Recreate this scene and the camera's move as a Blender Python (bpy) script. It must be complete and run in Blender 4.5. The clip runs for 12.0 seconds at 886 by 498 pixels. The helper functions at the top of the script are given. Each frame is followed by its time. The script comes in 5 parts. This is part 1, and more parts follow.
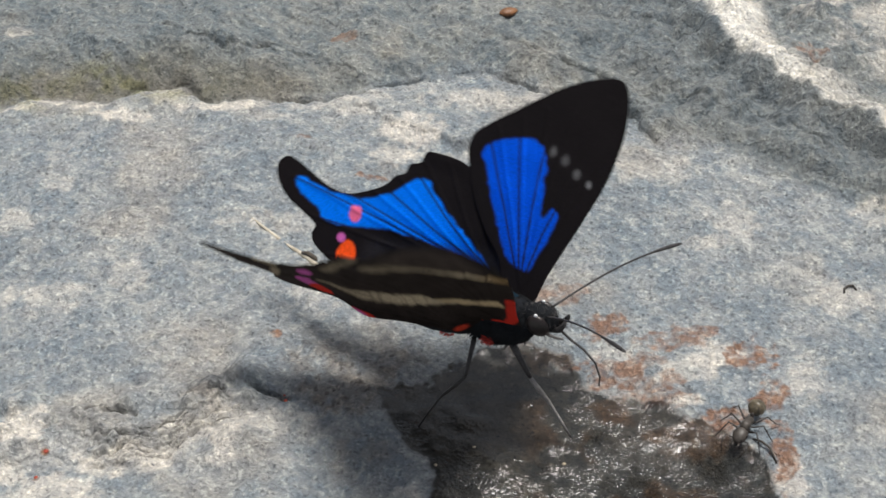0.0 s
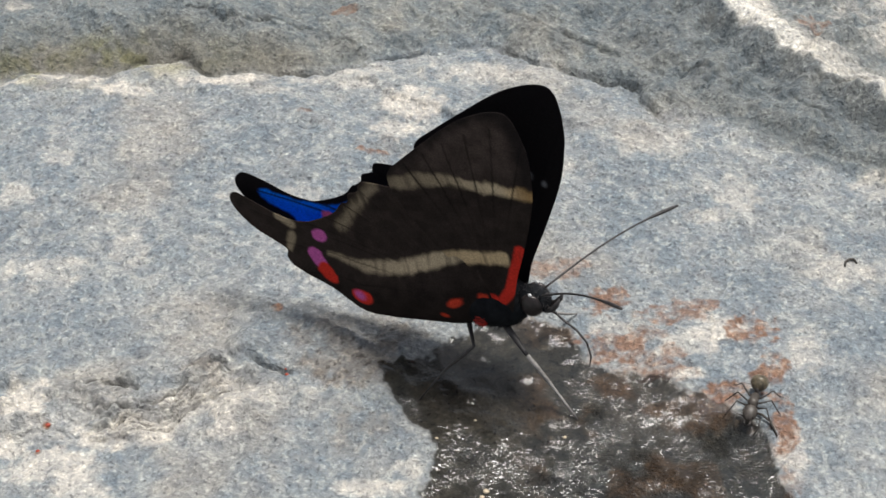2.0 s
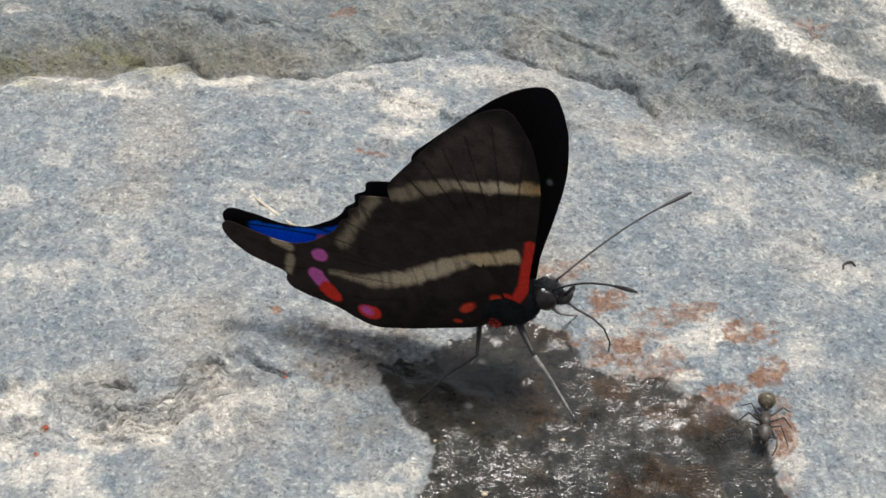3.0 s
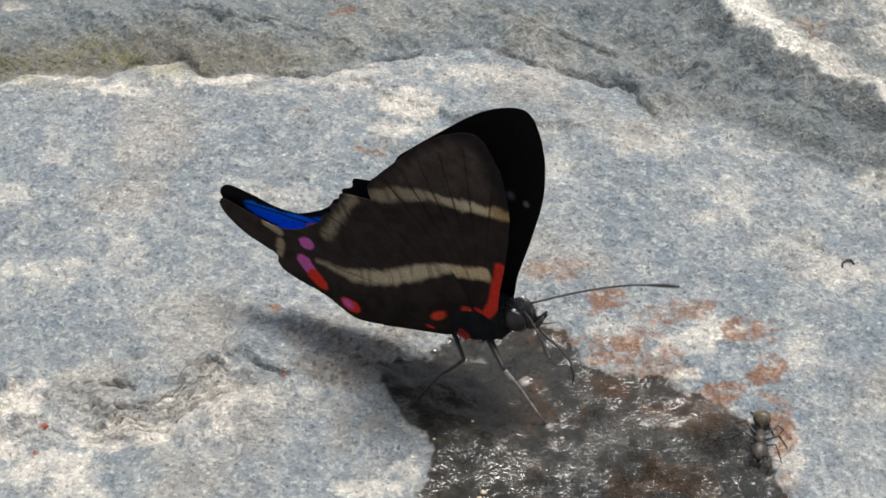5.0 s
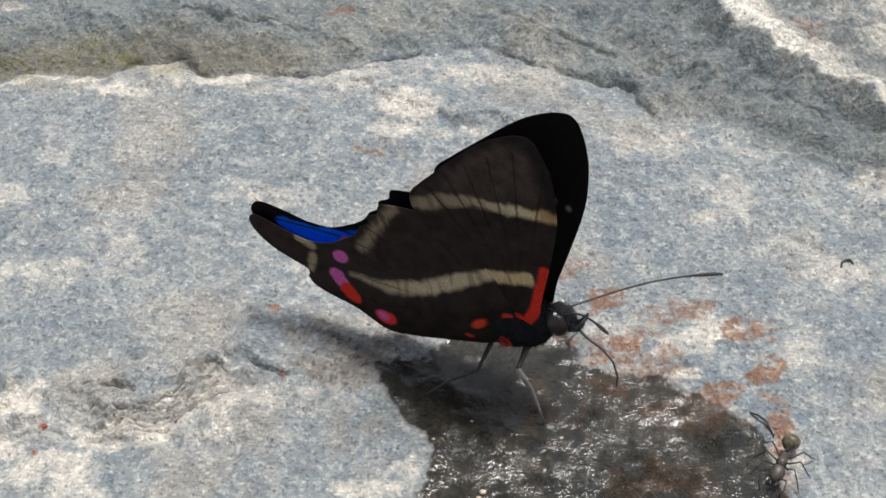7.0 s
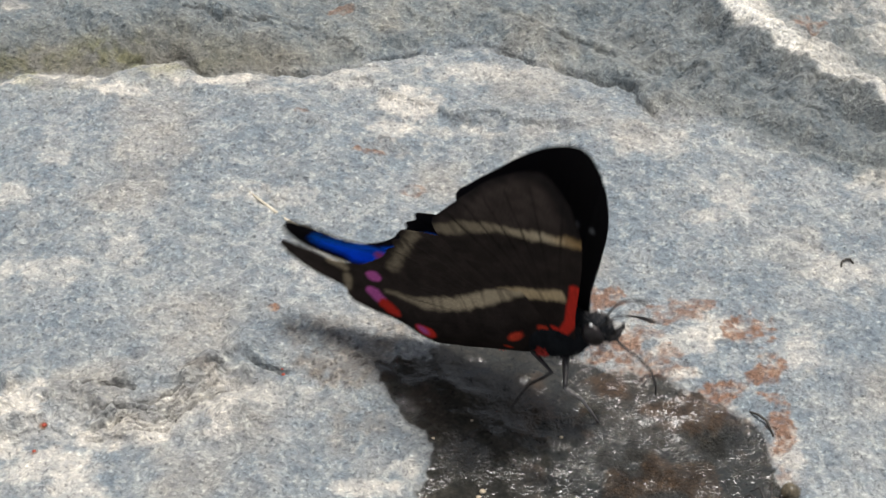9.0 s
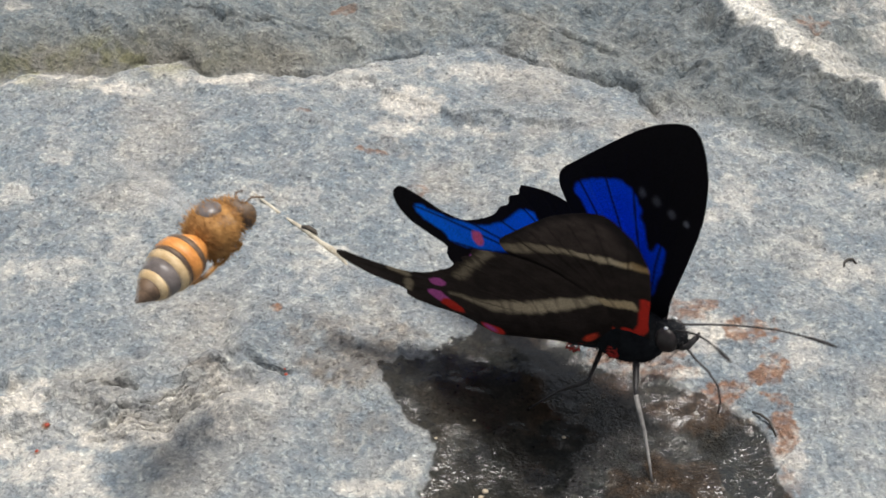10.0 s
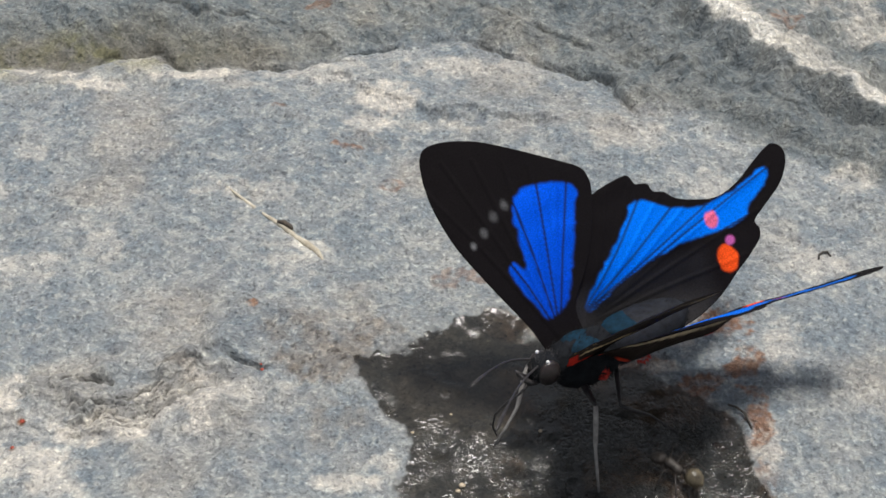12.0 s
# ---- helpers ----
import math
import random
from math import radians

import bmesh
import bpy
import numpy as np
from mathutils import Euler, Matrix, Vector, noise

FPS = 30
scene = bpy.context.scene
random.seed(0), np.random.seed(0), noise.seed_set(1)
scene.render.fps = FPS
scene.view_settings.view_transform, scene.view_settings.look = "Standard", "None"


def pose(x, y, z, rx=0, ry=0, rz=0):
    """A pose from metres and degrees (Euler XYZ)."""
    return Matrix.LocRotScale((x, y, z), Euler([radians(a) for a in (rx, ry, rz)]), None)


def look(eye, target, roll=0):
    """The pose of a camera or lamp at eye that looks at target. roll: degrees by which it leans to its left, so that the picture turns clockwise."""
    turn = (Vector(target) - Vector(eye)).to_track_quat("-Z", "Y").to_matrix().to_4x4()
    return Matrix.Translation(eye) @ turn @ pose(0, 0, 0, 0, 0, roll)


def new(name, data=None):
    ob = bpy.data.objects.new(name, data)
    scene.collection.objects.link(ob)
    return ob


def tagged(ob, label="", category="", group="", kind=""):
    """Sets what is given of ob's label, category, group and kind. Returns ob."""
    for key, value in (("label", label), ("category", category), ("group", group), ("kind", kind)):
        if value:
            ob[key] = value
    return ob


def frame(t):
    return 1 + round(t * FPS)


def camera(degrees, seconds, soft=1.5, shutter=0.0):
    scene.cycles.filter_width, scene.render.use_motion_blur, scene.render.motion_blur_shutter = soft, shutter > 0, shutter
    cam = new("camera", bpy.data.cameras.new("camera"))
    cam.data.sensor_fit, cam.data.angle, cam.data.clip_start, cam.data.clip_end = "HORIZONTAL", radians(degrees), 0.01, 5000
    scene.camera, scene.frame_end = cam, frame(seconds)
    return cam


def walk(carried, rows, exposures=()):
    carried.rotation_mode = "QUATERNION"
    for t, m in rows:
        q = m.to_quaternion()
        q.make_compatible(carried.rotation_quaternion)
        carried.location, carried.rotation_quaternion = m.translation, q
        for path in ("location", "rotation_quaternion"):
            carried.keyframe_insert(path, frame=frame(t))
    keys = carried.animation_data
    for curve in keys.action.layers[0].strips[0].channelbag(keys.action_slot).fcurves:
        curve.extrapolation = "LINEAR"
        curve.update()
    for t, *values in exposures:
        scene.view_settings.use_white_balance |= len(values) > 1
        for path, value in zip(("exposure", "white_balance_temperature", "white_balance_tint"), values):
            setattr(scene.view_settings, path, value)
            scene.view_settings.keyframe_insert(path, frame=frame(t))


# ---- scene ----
MM = 0.001

# ------------------------------------------------------------ camera
cam = camera(30, 12.0, 1.6, 0.5)
EYE = (0.0, -0.10725, 0.08999)
# seconds, tilt, turn and lean of the hand-held camera, in degrees
CAMERA = [
    (0.0, 0.848, 0.030, 0.035),
    (0.5, 0.608, 0.060, 0.036),
    (1.0, 0.390, -0.038, 0.017),
    (1.5, 0.202, 0.018, -0.024),
    (2.0, -0.060, 0.060, -0.001),
    (2.5, 0.000, 0.000, 0.000),
    (3.0, 0.030, 0.000, -0.001),
    (3.2, 0.020, 0.000, 0.000),
    (5.0, -0.030, -0.030, -0.002),
    (5.5, -0.030, -0.030, -0.002),
    (6.0, -0.030, -0.059, -0.003),
    (6.5, -0.034, -0.059, -0.025),
    (7.0, -0.034, -0.059, -0.025),
    (8.8, -0.059, -0.059, 0.000),
    (9.0, -0.060, -0.059, -0.002),
    (9.1, -0.059, -0.059, 0.000),
    (9.3, -0.059, -0.059, 0.000),
    (9.5, -0.039, -0.081, -0.004),
    (9.8, -0.039, -0.098, 0.000),
    (10.0, -0.060, 0.030, -0.002),
    (10.2, -0.039, -0.098, 0.000),
    (10.4, 0.059, -0.196, 0.000),
    (10.5, 0.163, -0.239, -0.048),
    (10.6, 0.249, -0.352, -0.057),
    (10.8, 0.178, -0.490, -0.086),
    (11.0, 0.094, -0.470, -0.097),
    (11.2, -0.089, -0.431, -0.115),
    (11.3, 0.048, -0.548, -0.115),
    (11.5, -0.026, -0.624, -0.107),
    (11.7, -0.023, -0.744, -0.143),
    (11.9, -0.173, -0.822, -0.172),
    (12.0, -0.261, -0.803, -0.223),
]
AIM = look(EYE, (0, 0, 0))
walk(cam, [(t, AIM @ pose(0, 0, 0, 0, turn, 0) @ pose(0, 0, 0, tilt, 0, 0) @ pose(0, 0, 0, 0, 0, lean)) for t, tilt, turn, lean in CAMERA],
     [(0.0, 0.01), (0.5, 0.08), (1.5, 0.13), (2.5, 0.14), (9.3, 0.15), (10.0, 0.10), (10.6, 0.08), (11.1, 0.08), (11.5, 0.03), (12.0, -0.07)])

# ------------------------------------------------------------ light: bright, thinly clouded sky, soft sun almost overhead
SUN_EL, SUN_AZ = radians(78), radians(50)          # azimuth clockwise from +y
world = bpy.data.worlds.new("world")
scene.world = world
world.use_nodes = True
wn = world.node_tree.nodes
sky = wn.new("ShaderNodeTexSky")
sky.sky_type = "NISHITA"
sky.sun_disc = False
sky.sun_elevation, sky.sun_rotation = SUN_EL, SUN_AZ
sky.dust_density, sky.air_density = 3.0, 1.0
haze = wn.new("ShaderNodeHueSaturation")            # thin cloud takes most of the blue out of the sky
haze.inputs["Saturation"].default_value = 0.4
world.node_tree.links.new(sky.outputs[0], haze.inputs["Color"])
world.node_tree.links.new(haze.outputs[0], wn["Background"].inputs[0])
wn["Background"].inputs[1].default_value = 0.085
sun = bpy.data.lights.new("sun", "SUN")
sun.energy, sun.angle, sun.color = 3.9, radians(15), (1.0, 0.965, 0.91)
away = Vector((math.sin(SUN_AZ) * math.cos(SUN_EL), math.cos(SUN_AZ) * math.cos(SUN_EL), math.sin(SUN_EL)))
new("sun", sun).matrix_world = look(away * 2, (0, 0, 0))


# ------------------------------------------------------------ helpers
def fbm(x, y, size, octaves=4, seed=0, gain=0.5):
    """Smooth noise of about -1 to 1 whose largest lumps are `size` across."""
    table = np.random.RandomState(seed).rand(256, 256) * 2 - 1
    total, amp, norm = np.zeros_like(x, dtype=float), 1.0, 0.0
    square = x.ndim == 2 and x[0, 0] == x[-1, 0] and y[0, 0] == y[0, -1] and x[0, -1] == x[-1, -1]
    if square:                                      # an even grid: blend along the rows, then along the columns
        x, y = x[0], y[:, 0]
    for k in range(octaves):
        u, v = x / size + 37.1 * k, y / size + 11.7 * k
        i, j = np.floor(u).astype(int), np.floor(v).astype(int)
        fu, fv = u - i, v - j
        fu, fv = fu * fu * fu * (fu * (fu * 6 - 15) + 10), fv * fv * fv * (fv * (fv * 6 - 15) + 10)
        i0, i1, j0, j1 = i % 256, (i + 1) % 256, j % 256, (j + 1) % 256
        if square:
            rows = table[:, j0].T * (1 - fv)[:, None] + table[:, j1].T * fv[:, None]
            total += amp * (np.take(rows, i0, 1) * (1 - fu) + np.take(rows, i1, 1) * fu)
        else:
            a, b, c, d = table[i0, j0], table[i1, j0], table[i0, j1], table[i1, j1]
            total += amp * ((a * (1 - fu) + b * fu) * (1 - fv) + (c * (1 - fu) + d * fu) * fv)
        norm, amp, size = norm + amp, amp * gain, size * 0.5
    return total / norm * 1.6


def step(a, b, x):
    s = np.clip((x - a) / (b - a), 0, 1)
    return s * s * (3 - 2 * s)


def line_dist(x, y, points):
    """Distance of (x, y) from a polyline, as far as 9."""
    px, py = [p[0] for p in points], [p[1] for p in points]
    x, y = np.broadcast_arrays(np.asarray(x, float), np.asarray(y, float))
    near = (x > min(px) - 9) & (x < max(px) + 9) & (y > min(py) - 9) & (y < max(py) + 9)
    qx, qy = x[near], y[near]
    best = np.full(qx.shape, 9.0)
    for (ax, ay), (bx, by) in zip(points[:-1], points[1:]):
        ux, uy = bx - ax, by - ay
        s = np.clip(((qx - ax) * ux + (qy - ay) * uy) / (ux * ux + uy * uy + 1e-12), 0, 1)
        best = np.minimum(best, np.hypot(qx - ax - s * ux, qy - ay - s * uy))
    out = np.full(x.shape, 9.0)
    out[near] = best
    return out


def inside(x, y, points):
    odd = np.zeros(np.shape(x), bool)
    for (ax, ay), (bx, by) in zip(points, points[1:] + points[:1]):
        if ay != by:
            odd ^= ((ay > y) != (by > y)) & (x < (bx - ax) * (y - ay) / (by - ay) + ax)
    return odd


def shape(x, y, points):
    """Signed distance from a closed outline, positive inside."""
    return np.where(inside(x, y, points), 1, -1) * line_dist(x, y, points + points[:1])


def rounded(points, n=6):
    """A closed outline rounded through its control points."""
    out, m = [], len(points)
    for i in range(m):
        p0, p1, p2, p3 = (np.array(points[(i + k - 1) % m], float) for k in range(4))
        for s in np.arange(n) / n:
            out.append(tuple(0.5 * (2 * p1 + (p2 - p0) * s + (2 * p0 - 5 * p1 + 4 * p2 - p3) * s ** 2 + (3 * p1 - p0 - 3 * p2 + p3) * s ** 3)))
    return out


def material(name):
    m = bpy.data.materials.new(name)
    m.use_nodes = True
    return m, m.node_tree.nodes, m.node_tree.links, m.node_tree.nodes["Principled BSDF"]


def node(nodes, kind, **values):
    n = nodes.new(kind)
    for key, value in values.items():
        if key in n.inputs:
            n.inputs[key].default_value = value
    return n


def speckled(name, dark, light, size, rough=0.6, bump=0.3, depth=0.00005, **extra):
    """A material that wanders between two colours at two scales, with a fine relief."""
    m, nodes, links, bsdf = material(name)
    co = nodes.new("ShaderNodeTexCoord")
    big = node(nodes, "ShaderNodeTexNoise", Scale=1 / size, Detail=4.0, Roughness=0.6)
    fine = node(nodes, "ShaderNodeTexNoise", Scale=6 / size, Detail=3.0)
    both = nodes.new("ShaderNodeMath")
    both.operation = "MULTIPLY_ADD"
    both.inputs[1].default_value, both.inputs[2].default_value = 0.5, 0.0
    add = nodes.new("ShaderNodeMath")
    ramp = nodes.new("ShaderNodeValToRGB")
    ramp.color_ramp.elements[0].color, ramp.color_ramp.elements[0].position = (*dark, 1), 0.55
    ramp.color_ramp.elements[1].color, ramp.color_ramp.elements[1].position = (*light, 1), 0.95
    relief = node(nodes, "ShaderNodeBump", Strength=bump, Distance=depth)
    for n in (big, fine):
        links.new(co.outputs["Object"], n.inputs["Vector"])
    links.new(fine.outputs[0], both.inputs[0])
    links.new(big.outputs[0], add.inputs[0])
    links.new(both.outputs[0], add.inputs[1])
    links.new(add.outputs[0], ramp.inputs[0])
    links.new(ramp.outputs[0], bsdf.inputs["Base Color"])
    links.new(fine.outputs[0], relief.inputs["Height"])
    links.new(relief.outputs[0], bsdf.inputs["Normal"])
    bsdf.inputs["Roughness"].default_value = rough
    for key, value in extra.items():
        bsdf.inputs[key.replace("_", " ")].default_value = value
    return m


def part(name, bm, mat, parent=None, label="", smooth=True):
    """Links a bmesh as one mesh object, under its thing or part if one is given."""
    me = bpy.data.meshes.new(name)
    bm.to_mesh(me)
    bm.free()
    for f in me.polygons:
        f.use_smooth = smooth
    me.materials.append(mat)
    ob = new(name, me)
    ob.parent = parent
    return tagged(ob, label)


def tube(points, radii, sides=8, caps=True):
    """A round, tapering tube through points (metres)."""
    bm, rings = bmesh.new(), []
    pts = [Vector(p) for p in points]
    side = Vector((0.31, 0.52, 0.8))
    for i, p in enumerate(pts):
        d = (pts[min(i + 1, len(pts) - 1)] - pts[max(i - 1, 0)]).normalized()
        u = d.cross(side).normalized()
        v = d.cross(u)
        rings.append([bm.verts.new(p + (u * math.cos(a) + v * math.sin(a)) * radii[i]) for a in (2 * math.pi * k / sides for k in range(sides))])
    for a, b in zip(rings, rings[1:]):
        for k in range(sides):
            bm.faces.new((a[k], a[(k + 1) % sides], b[(k + 1) % sides], b[k]))
    if caps:
        bm.faces.new(rings[0][::-1])
        bm.faces.new(rings[-1])
    bmesh.ops.recalc_face_normals(bm, faces=bm.faces)
    return bm


def lathe(profile, sides=28, lumps=0.0, seed=1):
    """A closed body along x from rows of (x, half width, half height, height of the axis), in millimetres."""
    bm, rings = bmesh.new(), []
    rnd = random.Random(seed)
    for x, ry, rz, zc in profile:
        ring = []
        for k in range(sides):
            a = 2 * math.pi * k / sides
            w = 1 + lumps * (rnd.random() - 0.5)
            ring.append(bm.verts.new((x * MM, ry * w * math.cos(a) * MM, (zc + rz * w * math.sin(a)) * MM)))
        rings.append(ring)
    for a, b in zip(rings, rings[1:]):
        for k in range(sides):
            bm.faces.new((a[k], a[(k + 1) % sides], b[(k + 1) % sides], b[k]))
    bm.faces.new(rings[0][::-1])
    bm.faces.new(rings[-1])
    bmesh.ops.recalc_face_normals(bm, faces=bm.faces)
    return bm


def swell(rows, n):
    """Rows for lathe(), smoothed to n stations."""
    rows = np.array(rows, float)
    s = np.linspace(0, len(rows) - 1, n)
    out = []
    for q in s:
        i = min(int(q), len(rows) - 2)
        f = q - i
        p0, p1, p2, p3 = rows[max(i - 1, 0)], rows[i], rows[i + 1], rows[min(i + 2, len(rows) - 1)]
        out.append(0.5 * (2 * p1 + (p2 - p0) * f + (2 * p0 - 5 * p1 + 4 * p2 - p3) * f ** 2 + (3 * p1 - p0 - 3 * p2 + p3) * f ** 3))
    return [tuple(np.maximum(o, [-1e9, 0.02, 0.02, -1e9])) for o in out]


def ball(rx, ry, rz, at=(0, 0, 0), seg=20):
    bm = bmesh.new()
    bmesh.ops.create_uvsphere(bm, u_segments=seg, v_segments=seg // 2 + 2, radius=1)
    bmesh.ops.transform(bm, matrix=Matrix.Translation(Vector(at) * MM) @ Matrix.Diagonal((rx * MM, ry * MM, rz * MM, 1)), verts=bm.verts)
    return bm


def fur(rows, count, length, thick, seed, lean=0.6):
    """Short hairs standing on a lathe() body, as one mesh."""
    bm, rnd = bmesh.new(), random.Random(seed)
    for _ in range(count):
        q = rnd.random() * (len(rows) - 1)
        i = int(q)
        f = q - i
        x, ry, rz, zc = (rows[i][k] * (1 - f) + rows[i + 1][k] * f for k in range(4))
        a = rnd.random() * 2 * math.pi
        base = Vector((x, ry * math.cos(a) * 0.97, zc + rz * math.sin(a) * 0.97)) * MM
        out = Vector((-lean + rnd.uniform(-0.5, 0.5), math.cos(a) + rnd.uniform(-0.3, 0.3), math.sin(a) + rnd.uniform(-0.3, 0.3))).normalized()
        tip = base + out * length * MM * rnd.uniform(0.5, 1.2)
        u = out.cross(Vector((0.3, 0.5, 0.8))).normalized() * thick * MM
        v = out.cross(u).normalized() * thick * MM
        a, b, c, d = (bm.verts.new(p) for p in (base + u, base - u * 0.5 + v * 0.87, base - u * 0.5 - v * 0.87, tip))
        for face in ((a, b, d), (b, c, d), (c, a, d)):
            bm.faces.new(face)
    return bm


# ------------------------------------------------------------ the rock: one sheet of weathered slate, in millimetres
LEDGE = [(-60, 20), (-44.4, 23.1), (-39.1, 26.2), (-35.7, 25.5), (-32.4, 24.6), (-30.2, 26.6), (-26.8, 29), (-22.7, 26.5), (-17.2, 26), (-13.3, 26), (-9, 27),
         (-4.6, 28.3), (-1.9, 29.8), (2, 30.8), (5.3, 29.5), (9.6, 26.5), (13.9, 25.1), (18, 21.7), (19.8, 18.5), (21.8, 17.6), (25.3, 16.3), (30, 12), (60, -4)]
RIM = [(22, 58), (25, 45), (27.4, 37.5), (29, 32.6), (31, 28.5), (33.4, 25), (35.3, 22.6), (37.4, 19.3), (41, 16.5), (60, 8)]
WET = [(-5.5, -13.7), (-3.7, -13.4), (-1.1, -12.9), (0.7, -11.1), (3, -9.5), (6.2, -8.1), (9.8, -9.8), (10.9, -12.7), (13.5, -14.7), (15.3, -14), (17.4, -15.3),
       (18.5, -17), (20.6, -17.4), (22.2, -18.8), (24, -21), (24.9, -23.3), (24.9, -26.1), (25.2, -28.8), (24, -36), (8, -40), (-2.5, -34), (-2, -27.8), (-1.7, -26.1),
       (-0.8, -24.7), (-0.7, -23), (-1.6, -21.6), (-3.6, -19.8), (-4.4, -16.8)]
SCARP = [(-40, -21.5), (-33, -20.2), (-29.2, -19.6), (-27.0, -20.0), (-23.5, -20.6), (-21.1, -19.5), (-19.6, -18.2), (-18.0, -16.8), (-17.0, -16.0), (-15.4, -16.4), (-12.8, -16.8)]
SHELF = [(-7.8, 24.6), (-4.5, 23.1), (-1.3, 20.8), (0.8, 19.4), (2.7, 18.5)]
SHELF_LOW = [(4.6, 19.4), (6.1, 18.5), (8.2, 17.9), (10, 17)]
SPLIT = [(-16.6, -13.7), (-14.5, -14.3), (-12.3, -15)]
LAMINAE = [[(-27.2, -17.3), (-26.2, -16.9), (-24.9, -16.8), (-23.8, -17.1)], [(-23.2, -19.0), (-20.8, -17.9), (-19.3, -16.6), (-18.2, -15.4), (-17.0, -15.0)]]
CREASE = [(6.0, 30.0), (9.0, 28.2), (11.9, 27.0), (15.0, 25.1), (18.4, 23.0), (18.6, 20.6), (20.3, 18.3), (24.5, 17.6), (26.7, 15.2)]
FOLDS = [[(5.8, 36.3), (9.4, 32.6), (12.7, 31), (17, 28)], [(33.4, 22.6), (36.2, 19.7), (41.3, 18.4)], [(29.5, 22.2), (32.8, 19), (34.9, 16.2)], [(21, 28), (25, 24), (28, 22.5)], [(-28, 36), (-22, 33.5), (-16, 33.8), (-9, 31)]]
# bleached, bluish and brown patches, lit lips among them: middle, half widths and strength
PALE = [(-41.5, 24.6, 1.9, 0.8, 1.00), (-38.5, 26.0, 2.8, 0.7, 1.00), (-34.4, 24.6, 2.2, 0.8, 1.00), (-30.6, 23.0, 2.5, 0.9, 1.00), (-21.2, 25.3, 3.9, 1.2, 1.00), (-26.5, 26.7, 2.2, 0.9, 0.50),
        (-8.9, 25.5, 2.7, 1.4, 0.45), (-2.6, 21.3, 3.3, 2.2, 1.00), (-4.4, 17.4, 2.2, 1.8, 0.90), (3.6, 26.3, 4.9, 1.8, 0.55), (-16.4, 23.1, 2.2, 1.2, 0.40), (-43.2, 36.2, 1.7, 2.0, 0.50)]
PALE_NEAR = [(-31.9, -18.8, 1.9, 2.2, 1.00), (-28.7, -24.7, 3.1, 2.0, 0.90), (-25.8, -22.1, 2.7, 1.3, 0.90), (-22.4, -21.3, 2.6, 1.3, 0.90), (-19.3, -18.5, 2.6, 0.9, 0.80), (-16.3, -20.1, 1.2, 2.7, 1.00),
        (-17.2, -16.5, 1.1, 0.8, 1.00), (-26.2, -27.3, 2.4, 1.9, 0.70), (-5.3, -26.8, 2.5, 0.9, 0.70), (-2.9, -24.7, 1.3, 1.0, 0.50), (-32.2, -22.7, 1.2, 1.1, 0.90), (-12.3, -16.8, 2.6, 0.8, 0.40)]
PALE_EAST = [(21.6, -10.3, 2.6, 1.9, 1.00), (19.3, -12.1, 3.5, 1.4, 0.70), (28.5, -12.9, 1.7, 2.2, 0.60), (25.7, -23.0, 1.0, 2.5, 0.80), (25.7, 7.4, 2.1, 2.1, 0.40), (22.6, 4.3, 2.0, 1.1, 0.40),
        (33.3, -2.7, 2.8, 2.0, 0.40), (18.9, -15.3, 1.5, 0.8, 0.90), (13.4, -10.1, 2.1, 1.0, 0.50), (38.1, 8.2, 2.0, 1.7, 0.50), (8.9, 11.1, 2.6, 1.7, 0.30), (2.4, 17.6, 3.2, 1.5, 0.40)]
PALE_WEST = [(-35.2, 13.7, 1.6, 3.4, 0.35), (-37.5, 7.0, 2.0, 1.6, 0.40), (-33.2, -2.9, 2.9, 2.1, 0.45), (-26.5, 0.1, 2.4, 1.9, 0.35), (-13.1, 7.0, 2.0, 1.3, 0.40), (-10.6, -2.5, 2.9, 2.1, 0.30),
        (-17.6, 7.4, 3.0, 1.1, 0.35), (18.9, 14.5, 3.6, 1.8, 0.40)]
COOL = [(-29.4, -8.4, 4.3, 3.8, 1.00), (-32.0, -14.0, 3.3, 2.4, 0.90), (-23.4, -14.0, 2.7, 2.4, 0.90), (-16.4, -5.3, 1.8, 1.9, 0.70), (-13.7, -10.5, 3.1, 2.0, 0.70), (-14.7, -24.4, 2.7, 2.3, 1.00),
        (-18.7, -25.3, 2.2, 2.2, 0.90), (-8.8, -25.0, 3.1, 2.7, 0.60), (20.6, -15.5, 2.3, 1.2, 0.90), (31.7, -13.7, 2.6, 5.7, 0.50), (12.9, 17.2, 3.1, 4.4, 0.60), (-33.3, 17.6, 5.0, 3.2, 0.60)]
COOL_FAR = [(-21.4, 19.4, 5.8, 2.8, 0.50), (-15.7, 14.5, 4.1, 2.6, 0.50), (16.2, 1.6, 7.3, 3.8, 0.50), (13.6, 37.8, 8.7, 3.2, 0.40), (-25.4, 9.5, 4.6, 4.1, 0.40), (25.8, -2.1, 5.7, 4.3, 0.35),
        (-20.4, 0.8, 3.9, 3.8, 0.35), (35.6, 7.0, 2.0, 4.8, 0.40), (-6.9, 0.8, 2.9, 3.8, 0.50), (-31.7, 35.7, 6.9, 3.2, 0.50)]
BROWNED = [(-7.3, -13.7, 3.4, 2.8, 0.90), (-10.1, -10.5, 2.7, 2.0, 0.70), (-4.7, -11.1, 2.7, 1.8, 0.80), (-6.1, -21.0, 2.5, 2.3, 0.45), (-19.0, -15.3, 1.7, 0.6, 0.50), (-4.3, 14.5, 4.1, 1.9, 0.30)]
CRACKS = [(25.1, 19), (28.6, 24.6), (32, 25.5), (34.2, 22.7), (36.6, 20.8), (41.5, 19.4)]



def blob(x, y, cx, cy, rx, ry=None):
    return np.exp(-((x - cx) / rx) ** 2 - ((y - cy) / (ry or rx)) ** 2)


